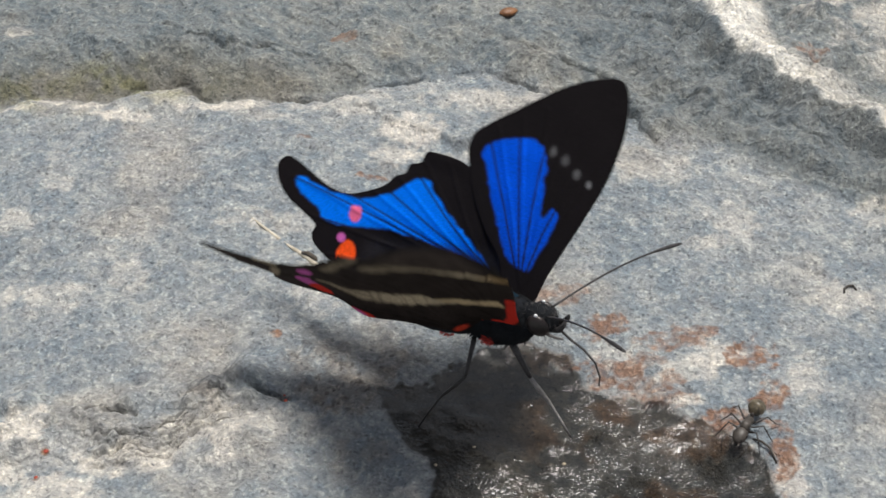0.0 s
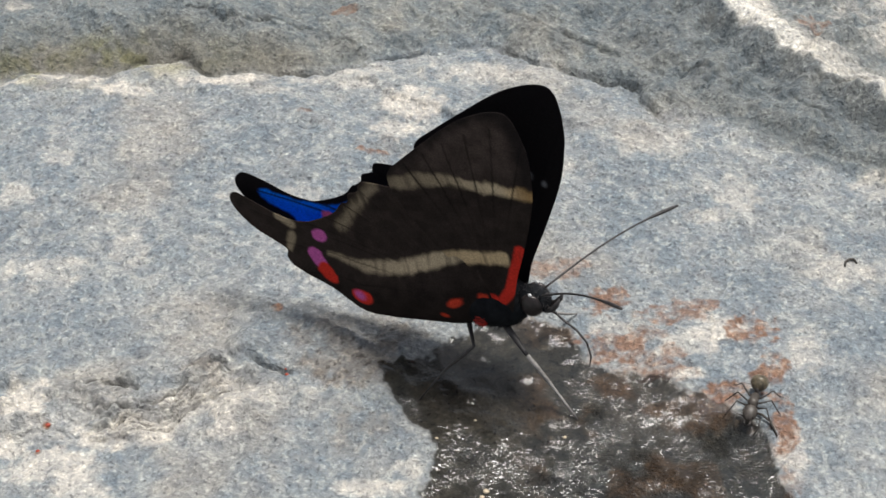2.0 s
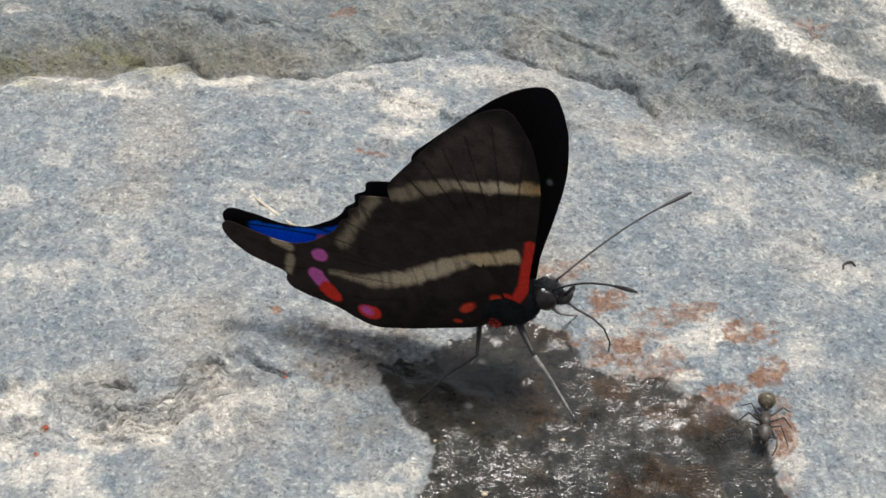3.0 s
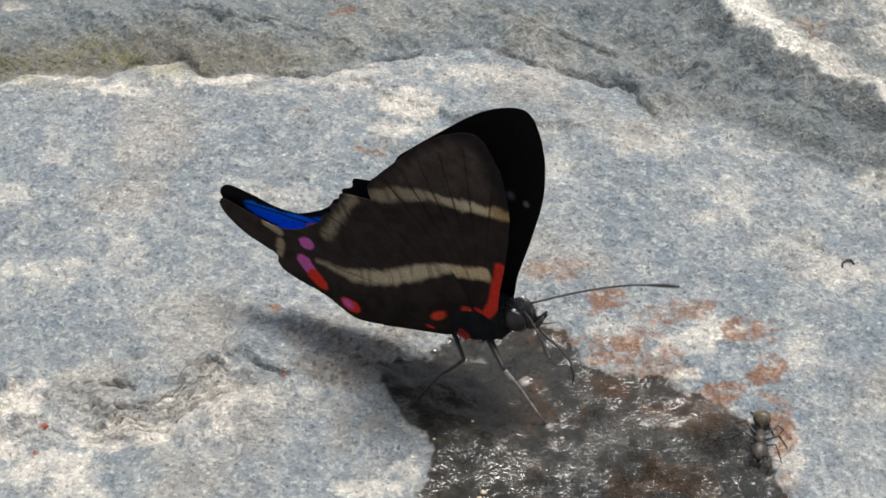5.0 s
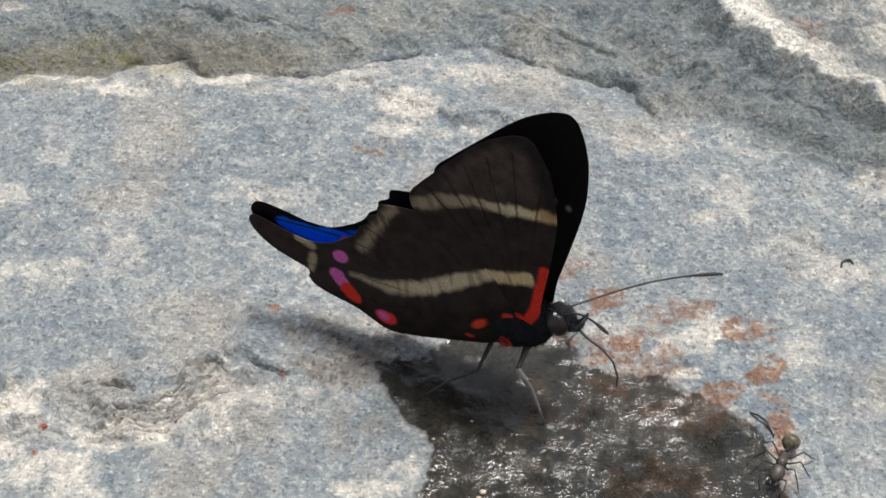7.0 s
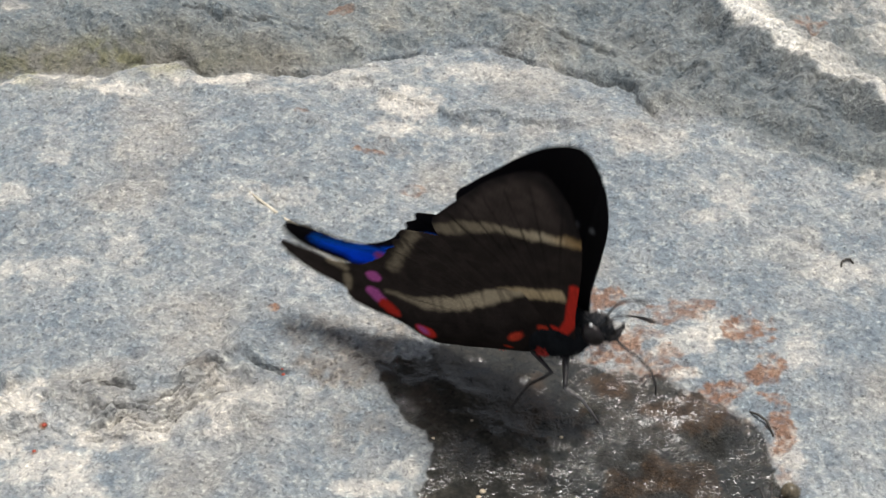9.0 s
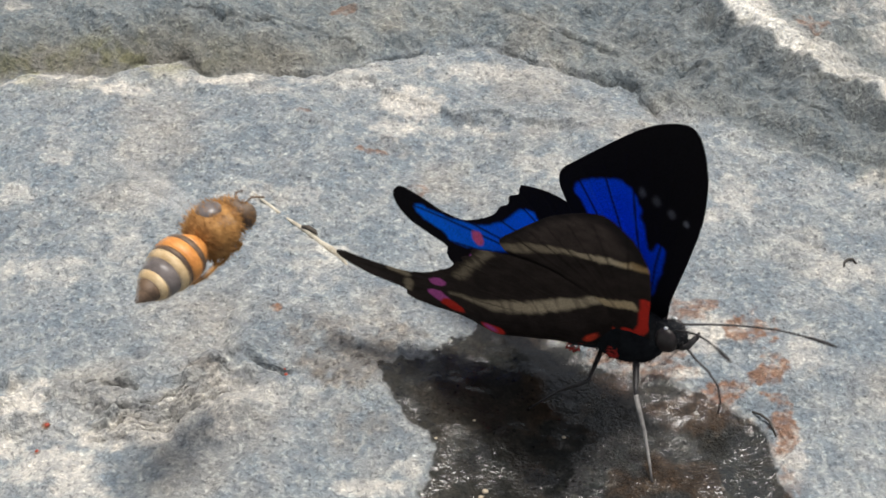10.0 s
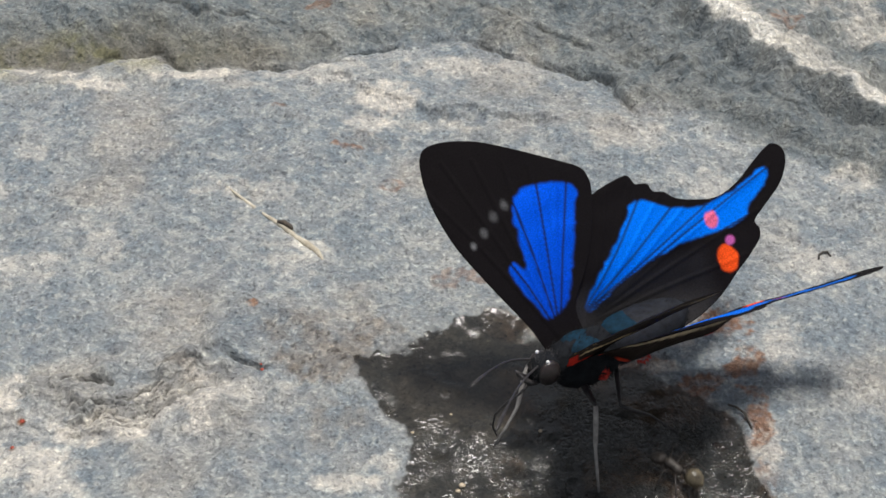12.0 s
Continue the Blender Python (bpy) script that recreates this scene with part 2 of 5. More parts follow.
def patches(x, y, rows, rag):
    """The strongest of several ragged patches, 0 to 1."""
    p = np.zeros_like(x)
    for cx, cy, rx, ry, k in rows:
        p = np.maximum(p, k * step(0.18, 0.8, blob(x, y, cx, cy, rx, ry) * 1.1 + 1.5 * rag * step(0.03, 0.25, blob(x, y, cx, cy, rx, ry))))
    return p


def rock_lines(x, y):
    """How far a place lies beyond the ledge and beyond the bright rim."""
    jx, jy = x + 0.75 * fbm(x, y, 5, 5, 3, 0.52), y + 0.75 * fbm(x, y, 5, 5, 4, 0.52)
    beyond = jy - np.interp(jx, [p[0] for p in LEDGE], [p[1] for p in LEDGE])
    jx, jy = x + 0.8 * fbm(x, y, 5, 3, 5), y + 0.8 * fbm(x, y, 5, 3, 6)
    rim = (jx - np.interp(-jy, [-p[1] for p in RIM], [p[0] for p in RIM])) * 0.85
    return beyond, rim


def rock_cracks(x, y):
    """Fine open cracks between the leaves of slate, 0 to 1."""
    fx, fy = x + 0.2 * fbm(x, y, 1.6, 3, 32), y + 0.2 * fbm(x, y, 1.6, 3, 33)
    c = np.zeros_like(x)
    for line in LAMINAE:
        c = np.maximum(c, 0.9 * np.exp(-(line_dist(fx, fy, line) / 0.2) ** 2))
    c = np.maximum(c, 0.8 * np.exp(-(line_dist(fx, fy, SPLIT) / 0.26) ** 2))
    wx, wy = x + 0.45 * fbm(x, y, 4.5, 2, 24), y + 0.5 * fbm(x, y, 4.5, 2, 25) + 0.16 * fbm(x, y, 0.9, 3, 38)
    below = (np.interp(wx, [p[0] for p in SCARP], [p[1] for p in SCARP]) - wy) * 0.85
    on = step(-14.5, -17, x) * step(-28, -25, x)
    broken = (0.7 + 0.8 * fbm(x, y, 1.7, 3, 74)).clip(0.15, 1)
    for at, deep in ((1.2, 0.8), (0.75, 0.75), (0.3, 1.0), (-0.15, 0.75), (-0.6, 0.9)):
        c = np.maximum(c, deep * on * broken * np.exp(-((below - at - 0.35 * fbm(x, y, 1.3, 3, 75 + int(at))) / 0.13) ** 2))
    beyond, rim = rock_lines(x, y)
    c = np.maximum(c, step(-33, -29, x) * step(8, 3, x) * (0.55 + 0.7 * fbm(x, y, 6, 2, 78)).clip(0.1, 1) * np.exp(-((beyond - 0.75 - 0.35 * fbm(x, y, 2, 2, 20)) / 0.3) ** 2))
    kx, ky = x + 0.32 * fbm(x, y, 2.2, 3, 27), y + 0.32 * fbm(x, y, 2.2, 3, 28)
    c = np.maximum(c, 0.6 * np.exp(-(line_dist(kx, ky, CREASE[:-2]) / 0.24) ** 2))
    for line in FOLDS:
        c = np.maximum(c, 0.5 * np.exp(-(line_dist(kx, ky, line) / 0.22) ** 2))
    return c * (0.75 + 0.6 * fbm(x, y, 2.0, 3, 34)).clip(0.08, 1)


def rock_glint(x, y):
    """Where coarse wet crystals stand in the damp hollow, 0 to 1."""
    return np.maximum.reduce([blob(x, y, *b) for b in ((11.3, -19.4, 1.3, 1.1), (14.3, -24.6, 2.0, 2.4), (17.6, -25.8, 1.6, 1.6), (7.2, -25.6, 1.3, 1.0), (-3.2, -19.2, 1.1, 1.2), (2.0, -23.5, 1.2, 1.4), (20.5, -21.5, 2.0, 2.0), (11, -28, 2, 1.5))])


def rock_height(x, y):
    x, y = np.asarray(x, float), np.asarray(y, float)
    beyond, rim = rock_lines(x, y)
    wet = shape(x, y, WET)
    calm = 1 - 0.9 * step(-0.3, 0.8, wet)
    h = 0.5 * fbm(x, y, 16, 3, 11) + 0.24 * fbm(x, y, 4.5, 3, 12) + calm * (0.17 * fbm(x, y, 1.4, 3, 13) + 0.085 * fbm(x, y, 0.5, 2, 14))
    left = step(-8, -24, x)
    right = step(6, 15, x) * step(29, 21, x)
    # the lower slab swells at its lip, then a groove, then the slab above
    h += (0.1 + 0.3 * left) * np.exp(-((beyond + 2.2) / 1.6) ** 2)
    h -= (0.1 + 0.35 * left + 0.08 * right) * np.exp(-((beyond - 0.7) / (0.45 + 0.35 * left)) ** 2) * (0.7 + 0.6 * fbm(x, y, 4, 3, 18))
    h -= 0.9 * rock_cracks(x, y)
    h += (0.9 + 1.7 * left) * step(0.8, 5.0 + 3 * left, beyond)
    h += step(0.6, 3, beyond) * (0.85 * fbm(x + 0.7 * y, y * 0.9, 5, 5, 15, 0.5) + 0.12 * fbm(x, y, 1.2, 3, 26))
    # folds that run down to the right across the far corner
    fold = step(2, 10, beyond) * step(6, 20, x)
    h += fold * 1.0 * fbm((x + y) * 0.35, (y - x * 0.9) * 0.9 + 4, 3.0, 3, 16)
    kx, ky = x + 0.32 * fbm(x, y, 2.2, 3, 27), y + 0.32 * fbm(x, y, 2.2, 3, 28)
    side = (ky - np.interp(kx, [p[0] for p in CREASE], [p[1] for p in CREASE])) * 0.7
    on = step(5, 9, x) * step(30, 25, x)
    h += on * 0.5 * step(-0.3, 0.8, side) * step(9, 1.5, side)
    for line in FOLDS:
        h += 0.45 * step(2.2, 0, line_dist(kx, ky - 1.0, line))
    h += 2.6 * step(-3.4, 0.3, rim) + 0.6 * np.exp(-((rim - 1.4) / 1.5) ** 2) - 0.8 * step(2.0, 7.0, rim)
    h -= 0.35 * np.exp(-(line_dist(x, y, CRACKS) / 0.5) ** 2) * (0.5 + 0.5 * fbm(x, y, 3, 2, 17))
    # ragged ridge and chips near by
    jx, jy = x + 0.7 * fbm(x, y, 2.5, 3, 21), y + 0.7 * fbm(x, y, 2.5, 3, 22)
    wx, wy = x + 0.45 * fbm(x, y, 4.5, 2, 24), y + 0.5 * fbm(x, y, 4.5, 2, 25) + 0.16 * fbm(x, y, 0.9, 3, 38)
    below = (np.interp(wx, [p[0] for p in SCARP], [p[1] for p in SCARP]) - wy) * 0.85
    on = step(-12.5, -16, x) * (0.6 + 0.7 * fbm(x, y, 3, 3, 29)).clip(0.1, 1.2)
    leaf = 0.5 * step(1.25, 0.85, below) + 0.5 * step(0.4, 0.1, below) + 0.4 * step(-0.35, -0.8, below) + 0.2 * step(-1.1, -1.6, below)
    h += on * leaf * step(-7.5, -1.0, below)
    d = line_dist(jx, jy, SCARP)
    h += 1.3 * blob(x, y, -16.0, -20.0, 1.6, 2.2) + 0.9 * blob(x, y, -32, -20.2, 2.0, 1.5)
    h -= 0.2 * blob(jx, jy, -25.2, -17.6, 1.5, 0.8)
    h += 0.3 * fbm(x, y * 1.5, 1.5, 3, 23) * step(5, 1, d)
    for edge in (SHELF, SHELF_LOW):
        side = jy - np.interp(jx, [p[0] for p in edge], [p[1] for p in edge])
        near = step(4.5, 1.0, line_dist(x, y, edge))
        h += 0.45 * step(-0.35, 0.35, side) * near
    # the damp hollow
    h -= 0.35 * step(-1.5, 2.5, wet)
    h += 0.012 * step(0, 1.0, wet) * fbm(x, y, 0.5, 3, 31, 0.55)
    # small wet flakes in the hollow, all shaped to tilt towards the sun's glint
    along = x * 0.26 - y * 0.97 + 0.55 * fbm(x, y, 0.6, 3, 36)
    flake = step(0.0, 0.2, fbm(x, y, 0.5, 3, 37, 0.75) - 1.12 + 0.24 * step(6, 14, x) + 0.22 * step(-17, -27, y) + 1.25 * rock_glint(x, y)) * step(0.3, 1.2, wet)
    h += 0.075 * flake * (0.5 - (along / 0.4) % 1.0)
    h += 0.3 * blob(x, y, 20.5, -11.1, 2.2, 1.4) + 0.35 * blob(x, y, 18.9, -14.8, 0.9, 0.6) - 0.4 * blob(x, y, 19.0, -14.4, 0.5, 0.3)
    flat = 1 / (1 + (np.hypot(x, y) / 90) ** 4)
    return h * flat + (1 - flat) * 6 * fbm(x, y, 400, 4, 41)


def rock_colour(x, y):
    """Stone colours, dampness, rust, and painted shade and light of the slate."""
    beyond, rim = rock_lines(x, y)
    slate, pale, warm = np.array([0.202, 0.242, 0.275]), np.array([0.415, 0.415, 0.395]), np.array([0.52, 0.45, 0.37])
    n1, n2, n3 = fbm(x, y, 14, 5, 51), fbm(x, y, 5, 5, 52), fbm(x, y, 1.1, 4, 53)
    rag = 0.16 * n2 + 0.17 * n3
    bleached = patches(x, y, PALE + PALE_NEAR + PALE_EAST + PALE_WEST, rag)
    blue = patches(x, y, COOL + COOL_FAR, 1.3 * rag)
    mix = step(-0.8, 1.0, 0.20 * n1 + 0.34 * n2 + 0.42 * n3 - 0.14 - 0.5 * blue + 0.4 * bleached)[..., None]
    c = slate * (1 - mix) + pale * mix
    tan = (step(0.1, 0.9, fbm(x, y, 9, 5, 55)) * 0.45)[..., None]
    c = c * (1 - tan) + np.array([0.40, 0.35, 0.29]) * tan
    grit = step(0.45, 0.8, fbm(x, y, 0.5, 2, 54))[..., None]
    c = c * (1 - 0.32 * grit) + np.array([0.60, 0.61, 0.57]) * 0.32 * grit
    flake = step(0.18, 0.42, fbm(x, y, 2.4, 5, 57, 0.68))[..., None] * 0.30
    c = c * (1 - flake) + np.array([0.47, 0.47, 0.455]) * flake
    flake = step(0.22, 0.45, fbm(x, y, 1.6, 4, 58, 0.68))[..., None] * 0.28
    c = c * (1 - flake) + np.array([0.15, 0.17, 0.19]) * flake
    upper = (step(0.3, 2.5, beyond) * (0.92 + 0.08 * step(13.0, 4.0, beyond + 2.5 * n2)))[..., None]     # darker stone above, the slope's shade put into its colour
    c = c * (1 - upper * (1 - np.array([0.70, 0.71, 0.69])))
    # warm, bleached stone on slab lips and chipped ridge, the lit edges painted in
    lip = 0.6 * np.exp(-((beyond + 0.8) / 0.8) ** 2) * step(16, 4, x) * (0.5 + 0.6 * n2 + 0.3 * n3).clip(0, 1)
    lip = np.maximum(lip, bleached)
    lip = np.maximum(lip, 0.95 * step(-0.6, 0.8, rim) * step(6.0, 2.6, rim + 2.6 * n2 + 1.4 * n3))
    lip = np.maximum(lip, 0.7 * step(5, 7, rim) * step(0.35, 0.7, 0.5 + 0.6 * n2 + 0.35 * n1))
    lip = np.maximum(lip, 0.6 * step(1.6, 0.4, line_dist(x, y + 1.3, SCARP) + 0.9 * n2 + 0.7 * n3))
    shade = (np.maximum(np.exp(-((rim + 2.6) / 2.0) ** 2) * 0.4, np.exp(-((rim + 7.0) / 6.0) ** 2) * (0.3 + 0.15 * n2) * step(0.5, 3, beyond)))[..., None]           # shade on the slope below the bright rim, painted as dark colour
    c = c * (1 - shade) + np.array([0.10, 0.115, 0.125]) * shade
    lip = (lip * (0.8 + 0.35 * n3)).clip(0, 1)[..., None]
    c = c * (1 - 0.9 * lip) + (warm * 0.55 + np.array([0.88, 0.87, 0.83]) * 0.45) * 0.9 * lip
    white = (0.8 * step(-0.3, 0.5, rim) * step(3.4, 0.6, rim + 2.0 * n2 + 1.6 * n3))[..., None]
    c = c * (1 - white) + np.array([0.88, 0.85, 0.78]) * white
    streak = step(0.8, 0.2, line_dist(x, y + 0.3 * n3, [(22.4, 9.5), (30.8, -0.7)]))[..., None] * 0.35
    c = c * (1 - streak) + np.array([0.55, 0.55, 0.53]) * streak
    brown = (patches(x, y, BROWNED, rag) * (0.55 + 0.35 * n3).clip(0.1, 0.9))[..., None]
    c = c * (1 - brown) + np.array([0.215, 0.175, 0.14]) * (0.75 + 0.6 * grit) * brown
    pits = (patches(x, y, BROWNED[:3], rag) * step(0.62, 0.85, fbm(x, y, 0.45, 2, 73)))[..., None]      # dark pits in the gritty patch
    c = c * (1 - 0.8 * pits) + np.array([0.05, 0.04, 0.035]) * 0.8 * pits
    scuff = np.maximum(step(0.42, 0.12, line_dist(x + 0.3 * n3, y + 0.25 * n2, [(-17.6, 7.9), (-13.4, 3.7), (-9.6, -0.1)])) * step(-0.5, 0.5, n3 + n2), 0.9 * step(0.35, 0.7, blob(x, y, -9.4, -0.6, 1.5, 1.6) + 0.3 * n3))
    scuff = np.maximum(scuff, 0.6 * step(0.3, 0.1, line_dist(x, y + 0.2 * n3, [(-8.6, -0.6), (-8.1, -2.4)])))[..., None] * 0.75
    c = c * (1 - scuff) + np.array([0.62, 0.60, 0.55]) * scuff
    # rust-coloured stains
    rust, fine = np.zeros_like(x), fbm(x, y, 0.7, 3, 56)
    for cx, cy, rx, ry, k in ((13.2, -6.6, 1.8, 1.7, 0.85), (13.4, -11.8, 3.4, 1.7, 0.85), (18.4, -8.3, 2.6, 1.7, 0.75), (24.4, -10.4, 2.2, 2.4, 0.9), (20, -7.4, 2.4, 0.9, 0.7), (25.2, -15.2, 1.5, 1.9, 0.9), (17.6, -14.6, 3.0, 1.3, 0.8), (21.4, -17.2, 2.6, 1.2, 0.9), (16.2, -10.6, 1.6, 1.2, 0.6),
                              (25.5, -20.2, 1.1, 3.2, 0.9), (21.5, -16.6, 2.2, 0.8, 0.9), (9.7, -3.0, 2.4, 1.4, 0.6), (16.5, -13.0, 3.0, 1.2, 0.7), (-13.6, -7.8, 0.6, 0.5, 1.0), (-12.9, 19.2, 0.7, 0.5, 0.6),
                              (-6.6, 13.6, 1.6, 0.6, 0.8), (-10, 36, 1.3, 1.0, 0.6), (-2.5, 8.6, 1.4, 0.7, 0.6), (3.6, -4.5, 2.2, 1.2, 0.5), (-29.8, -20.8, 0.4, 0.4, 1.0), (36, 31, 1.5, 2, 0.6), (-30.1, -23.3, 0.35, 0.35, 1.0)):
        bl = blob(x, y, cx, cy, rx, ry)
        rust = np.maximum(rust, k * step(0.30, 0.56, bl + (0.24 * n2 + 0.34 * n3 + 0.12 * fine) * step(0.04, 0.3, bl)))
    edge = shape(x + 0.5 * n2 + 0.25 * fine, y + 0.5 * n3 - 0.25 * fine, WET)
    rust = np.maximum(rust, 0.55 * np.exp(-((edge + 0.4) / 0.7) ** 2) * step(8, 14, x) * step(-0.3, 0.6, n2 + n3))
    rust = (rust * (0.66 + 0.55 * fine + 0.3 * fbm(x, y, 0.4, 2, 79)).clip(0.05, 1))[..., None]
    c = c * (1 - rust) + (np.array([0.23, 0.115, 0.066]) * (1 - 0.3 * grit) + 0.3 * grit * np.array([0.6, 0.42, 0.30])) * rust
    # moss in the groove
    moss = (np.maximum(blob(x, y, -31, 28.5, 8, 2.4), 0.9 * blob(x, y, -41, 27, 7, 3)) * step(-0.4, 0.8, n2 + 0.6 * n3))[..., None]
    c = c * (1 - 0.9 * moss) + np.array([0.15, 0.16, 0.05]) * 0.9 * moss
    # brown earth above the groove, darkened to carry the slope's shade
    earth_shade = (step(0.0, 1.2, beyond) * step(7.5, 2.0, beyond) * step(-6, -20, x) * 0.6)[..., None]
    c = c * (1 - earth_shade) + np.array([0.135, 0.122, 0.09]) * earth_shade
    wet = step(-0.15, 0.45, edge)
    red = (wet * step(4, 9, x) * step(-0.1, 0.6, fbm(x, y, 3.2, 4, 59)))[..., None]
    c = c * (1 - red) + c * np.array([1.5, 1.02, 0.72]) * red
    # dark soil and the shade of the overhanging leaves, painted into the cracks
    soil_shade = (0.9 * rock_cracks(x, y))[..., None]
    c = c * (1 - soil_shade) + np.array([0.045, 0.043, 0.038]) * soil_shade
    sparkle = wet * (0.12 + 0.22 * step(5, 13, x) + 0.16 * step(-18, -27, y) + 0.75 * rock_glint(x, y)) * (0.6 + 0.5 * n3).clip(0.1, 1)
    away = step(110, 420, np.hypot(x, y))[..., None]       # farther off, broad plain slabs of the same slate
    broad = (0.30 + 0.06 * fbm(x, y, 5200, 5, 71) + 0.04 * fbm(x, y, 900, 3, 72))[..., None]
    c = c * (1 - away) + broad * np.array([0.93, 1.0, 1.02]) * away
    return c, wet, sparkle


def rock_material():
    m, nodes, links, bsdf = material("wet_and_dry_slate")
    tint = nodes.new("ShaderNodeAttribute")
    tint.attribute_name = "tint"
    wet = nodes.new("ShaderNodeAttribute")
    wet.attribute_name = "wet"
    co = nodes.new("ShaderNodeTexCoord")
    grain = node(nodes, "ShaderNodeTexNoise", Scale=2900.0, Detail=4.0, Roughness=0.62, Distortion=0.6)
    mid = node(nodes, "ShaderNodeTexNoise", Scale=900.0, Detail=5.0, Roughness=0.65, Distortion=0.8)
    for n in (grain, mid):
        links.new(co.outputs["Object"], n.inputs["Vector"])
    ramp = nodes.new("ShaderNodeValToRGB")
    ramp.color_ramp.elements[0].position, ramp.color_ramp.elements[0].color = 0.31, (0.46, 0.46, 0.49, 1)
    ramp.color_ramp.elements[1].position, ramp.color_ramp.elements[1].color = 0.69, (1.62, 1.61, 1.57, 1)
    for at, v in ((0.42, 0.86), (0.57, 1.06)):
        ramp.color_ramp.elements.new(at).color = (v, v, v, 1)
    ramp2 = nodes.new("ShaderNodeValToRGB")
    ramp2.color_ramp.elements[0].position, ramp2.color_ramp.elements[0].color = 0.34, (0.72, 0.74, 0.79, 1)
    ramp2.color_ramp.elements[1].position, ramp2.color_ramp.elements[1].color = 0.68, (1.28, 1.26, 1.2, 1)
    links.new(grain.outputs[0], ramp.inputs[0])
    links.new(mid.outputs[0], ramp2.inputs[0])

    def blend(kind, a, b, factor=1.0):
        n = nodes.new("ShaderNodeMix")
        n.data_type, n.blend_type = "RGBA", kind
        n.inputs[0].default_value = factor
        links.new(a, n.inputs[6])
        if b is not None:
            links.new(b, n.inputs[7])
        return n

    def dots(scale, reach, share, colour, under):
        """Scattered crystals or pits: some cells of a Voronoi pattern take a colour of their own."""
        v = node(nodes, "ShaderNodeTexVoronoi", Scale=scale, Randomness=1.0)
        warp = node(nodes, "ShaderNodeTexNoise", Scale=scale * 1.6, Detail=2.0)
        links.new(co.outputs["Object"], warp.inputs["Vector"])
        ragged = nodes.new("ShaderNodeVectorMath")
        ragged.operation = "MULTIPLY_ADD"
        ragged.inputs[1].default_value = (0.6 / scale,) * 3
        links.new(warp.outputs["Color"], ragged.inputs[0])
        links.new(co.outputs["Object"], ragged.inputs[2])
        links.new(ragged.outputs[0], v.inputs["Vector"])
        near = nodes.new("ShaderNodeMapRange")
        near.inputs[1].default_value, near.inputs[2].default_value = reach, reach * 0.45
        links.new(v.outputs["Distance"], near.inputs[0])
        pick = nodes.new("ShaderNodeSeparateColor")
        links.new(v.outputs["Color"], pick.inputs[0])
        chosen = nodes.new("ShaderNodeMath")
        chosen.operation = "LESS_THAN"
        chosen.inputs[1].default_value = share
        links.new(pick.outputs[0], chosen.inputs[0])
        both = nodes.new("ShaderNodeMath")
        both.operation = "MULTIPLY"
        links.new(near.outputs[0], both.inputs[0])
        links.new(chosen.outputs[0], both.inputs[1])
        n = nodes.new("ShaderNodeMix")
        n.data_type, n.blend_type = "RGBA", "MULTIPLY"
        n.inputs[7].default_value = (*colour, 1)
        links.new(both.outputs[0], n.inputs[0])
        links.new(under, n.inputs[6])
        return n.outputs[2]

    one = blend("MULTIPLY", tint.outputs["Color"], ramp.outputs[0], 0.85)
    two = blend("MULTIPLY", one.outputs[2], ramp2.outputs[0], 0.7)
    flecks = dots(3300.0, 0.55, 0.09, (1.4, 1.4, 1.36), two.outputs[2])
    flecks = dots(1700.0, 0.50, 0.08, (1.25, 1.24, 1.2), flecks)
    flecks = dots(2600.0, 0.50, 0.10, (0.55, 0.55, 0.57), flecks)
    soaked = blend("MULTIPLY", flecks, None)
    soaked.inputs[7].default_value = (0.100, 0.091, 0.078, 1)
    final = blend("MIX", flecks, soaked.outputs[2])
    links.new(wet.outputs["Fac"], final.inputs[0])
    links.new(final.outputs[2], bsdf.inputs["Base Color"])
    rough = nodes.new("ShaderNodeMapRange")
    rough.inputs[3].default_value, rough.inputs[4].default_value = 0.75, 0.11
    links.new(wet.outputs["Fac"], rough.inputs[0])
    links.new(rough.outputs[0], bsdf.inputs["Roughness"])
    height = nodes.new("ShaderNodeMath")
    height.operation = "ADD"
    links.new(grain.outputs[0], height.inputs[0])
    links.new(mid.outputs[0], height.inputs[1])
    bump = node(nodes, "ShaderNodeBump", Strength=0.6, Distance=0.00042)
    film = nodes.new("ShaderNodeMapRange")          # the film of water smooths the grain
    film.inputs[3].default_value, film.inputs[4].default_value = 0.95, 0.12
    links.new(wet.outputs["Fac"], film.inputs[0])
    links.new(film.outputs[0], bump.inputs["Strength"])
    links.new(height.outputs[0], bump.inputs["Height"])
    crystal = node(nodes, "ShaderNodeTexNoise", Scale=3600.0, Detail=2.0, Roughness=0.55, Distortion=0.3)
    links.new(co.outputs["Object"], crystal.inputs["Vector"])
    spark = nodes.new("ShaderNodeAttribute")
    spark.attribute_name = "sparkle"
    facets = node(nodes, "ShaderNodeBump", Distance=0.0016)
    links.new(spark.outputs["Fac"], facets.inputs["Strength"])
    links.new(crystal.outputs[0], facets.inputs["Height"])
    links.new(bump.outputs[0], facets.inputs["Normal"])
    links.new(facets.outputs[0], bsdf.inputs["Normal"])
    return m


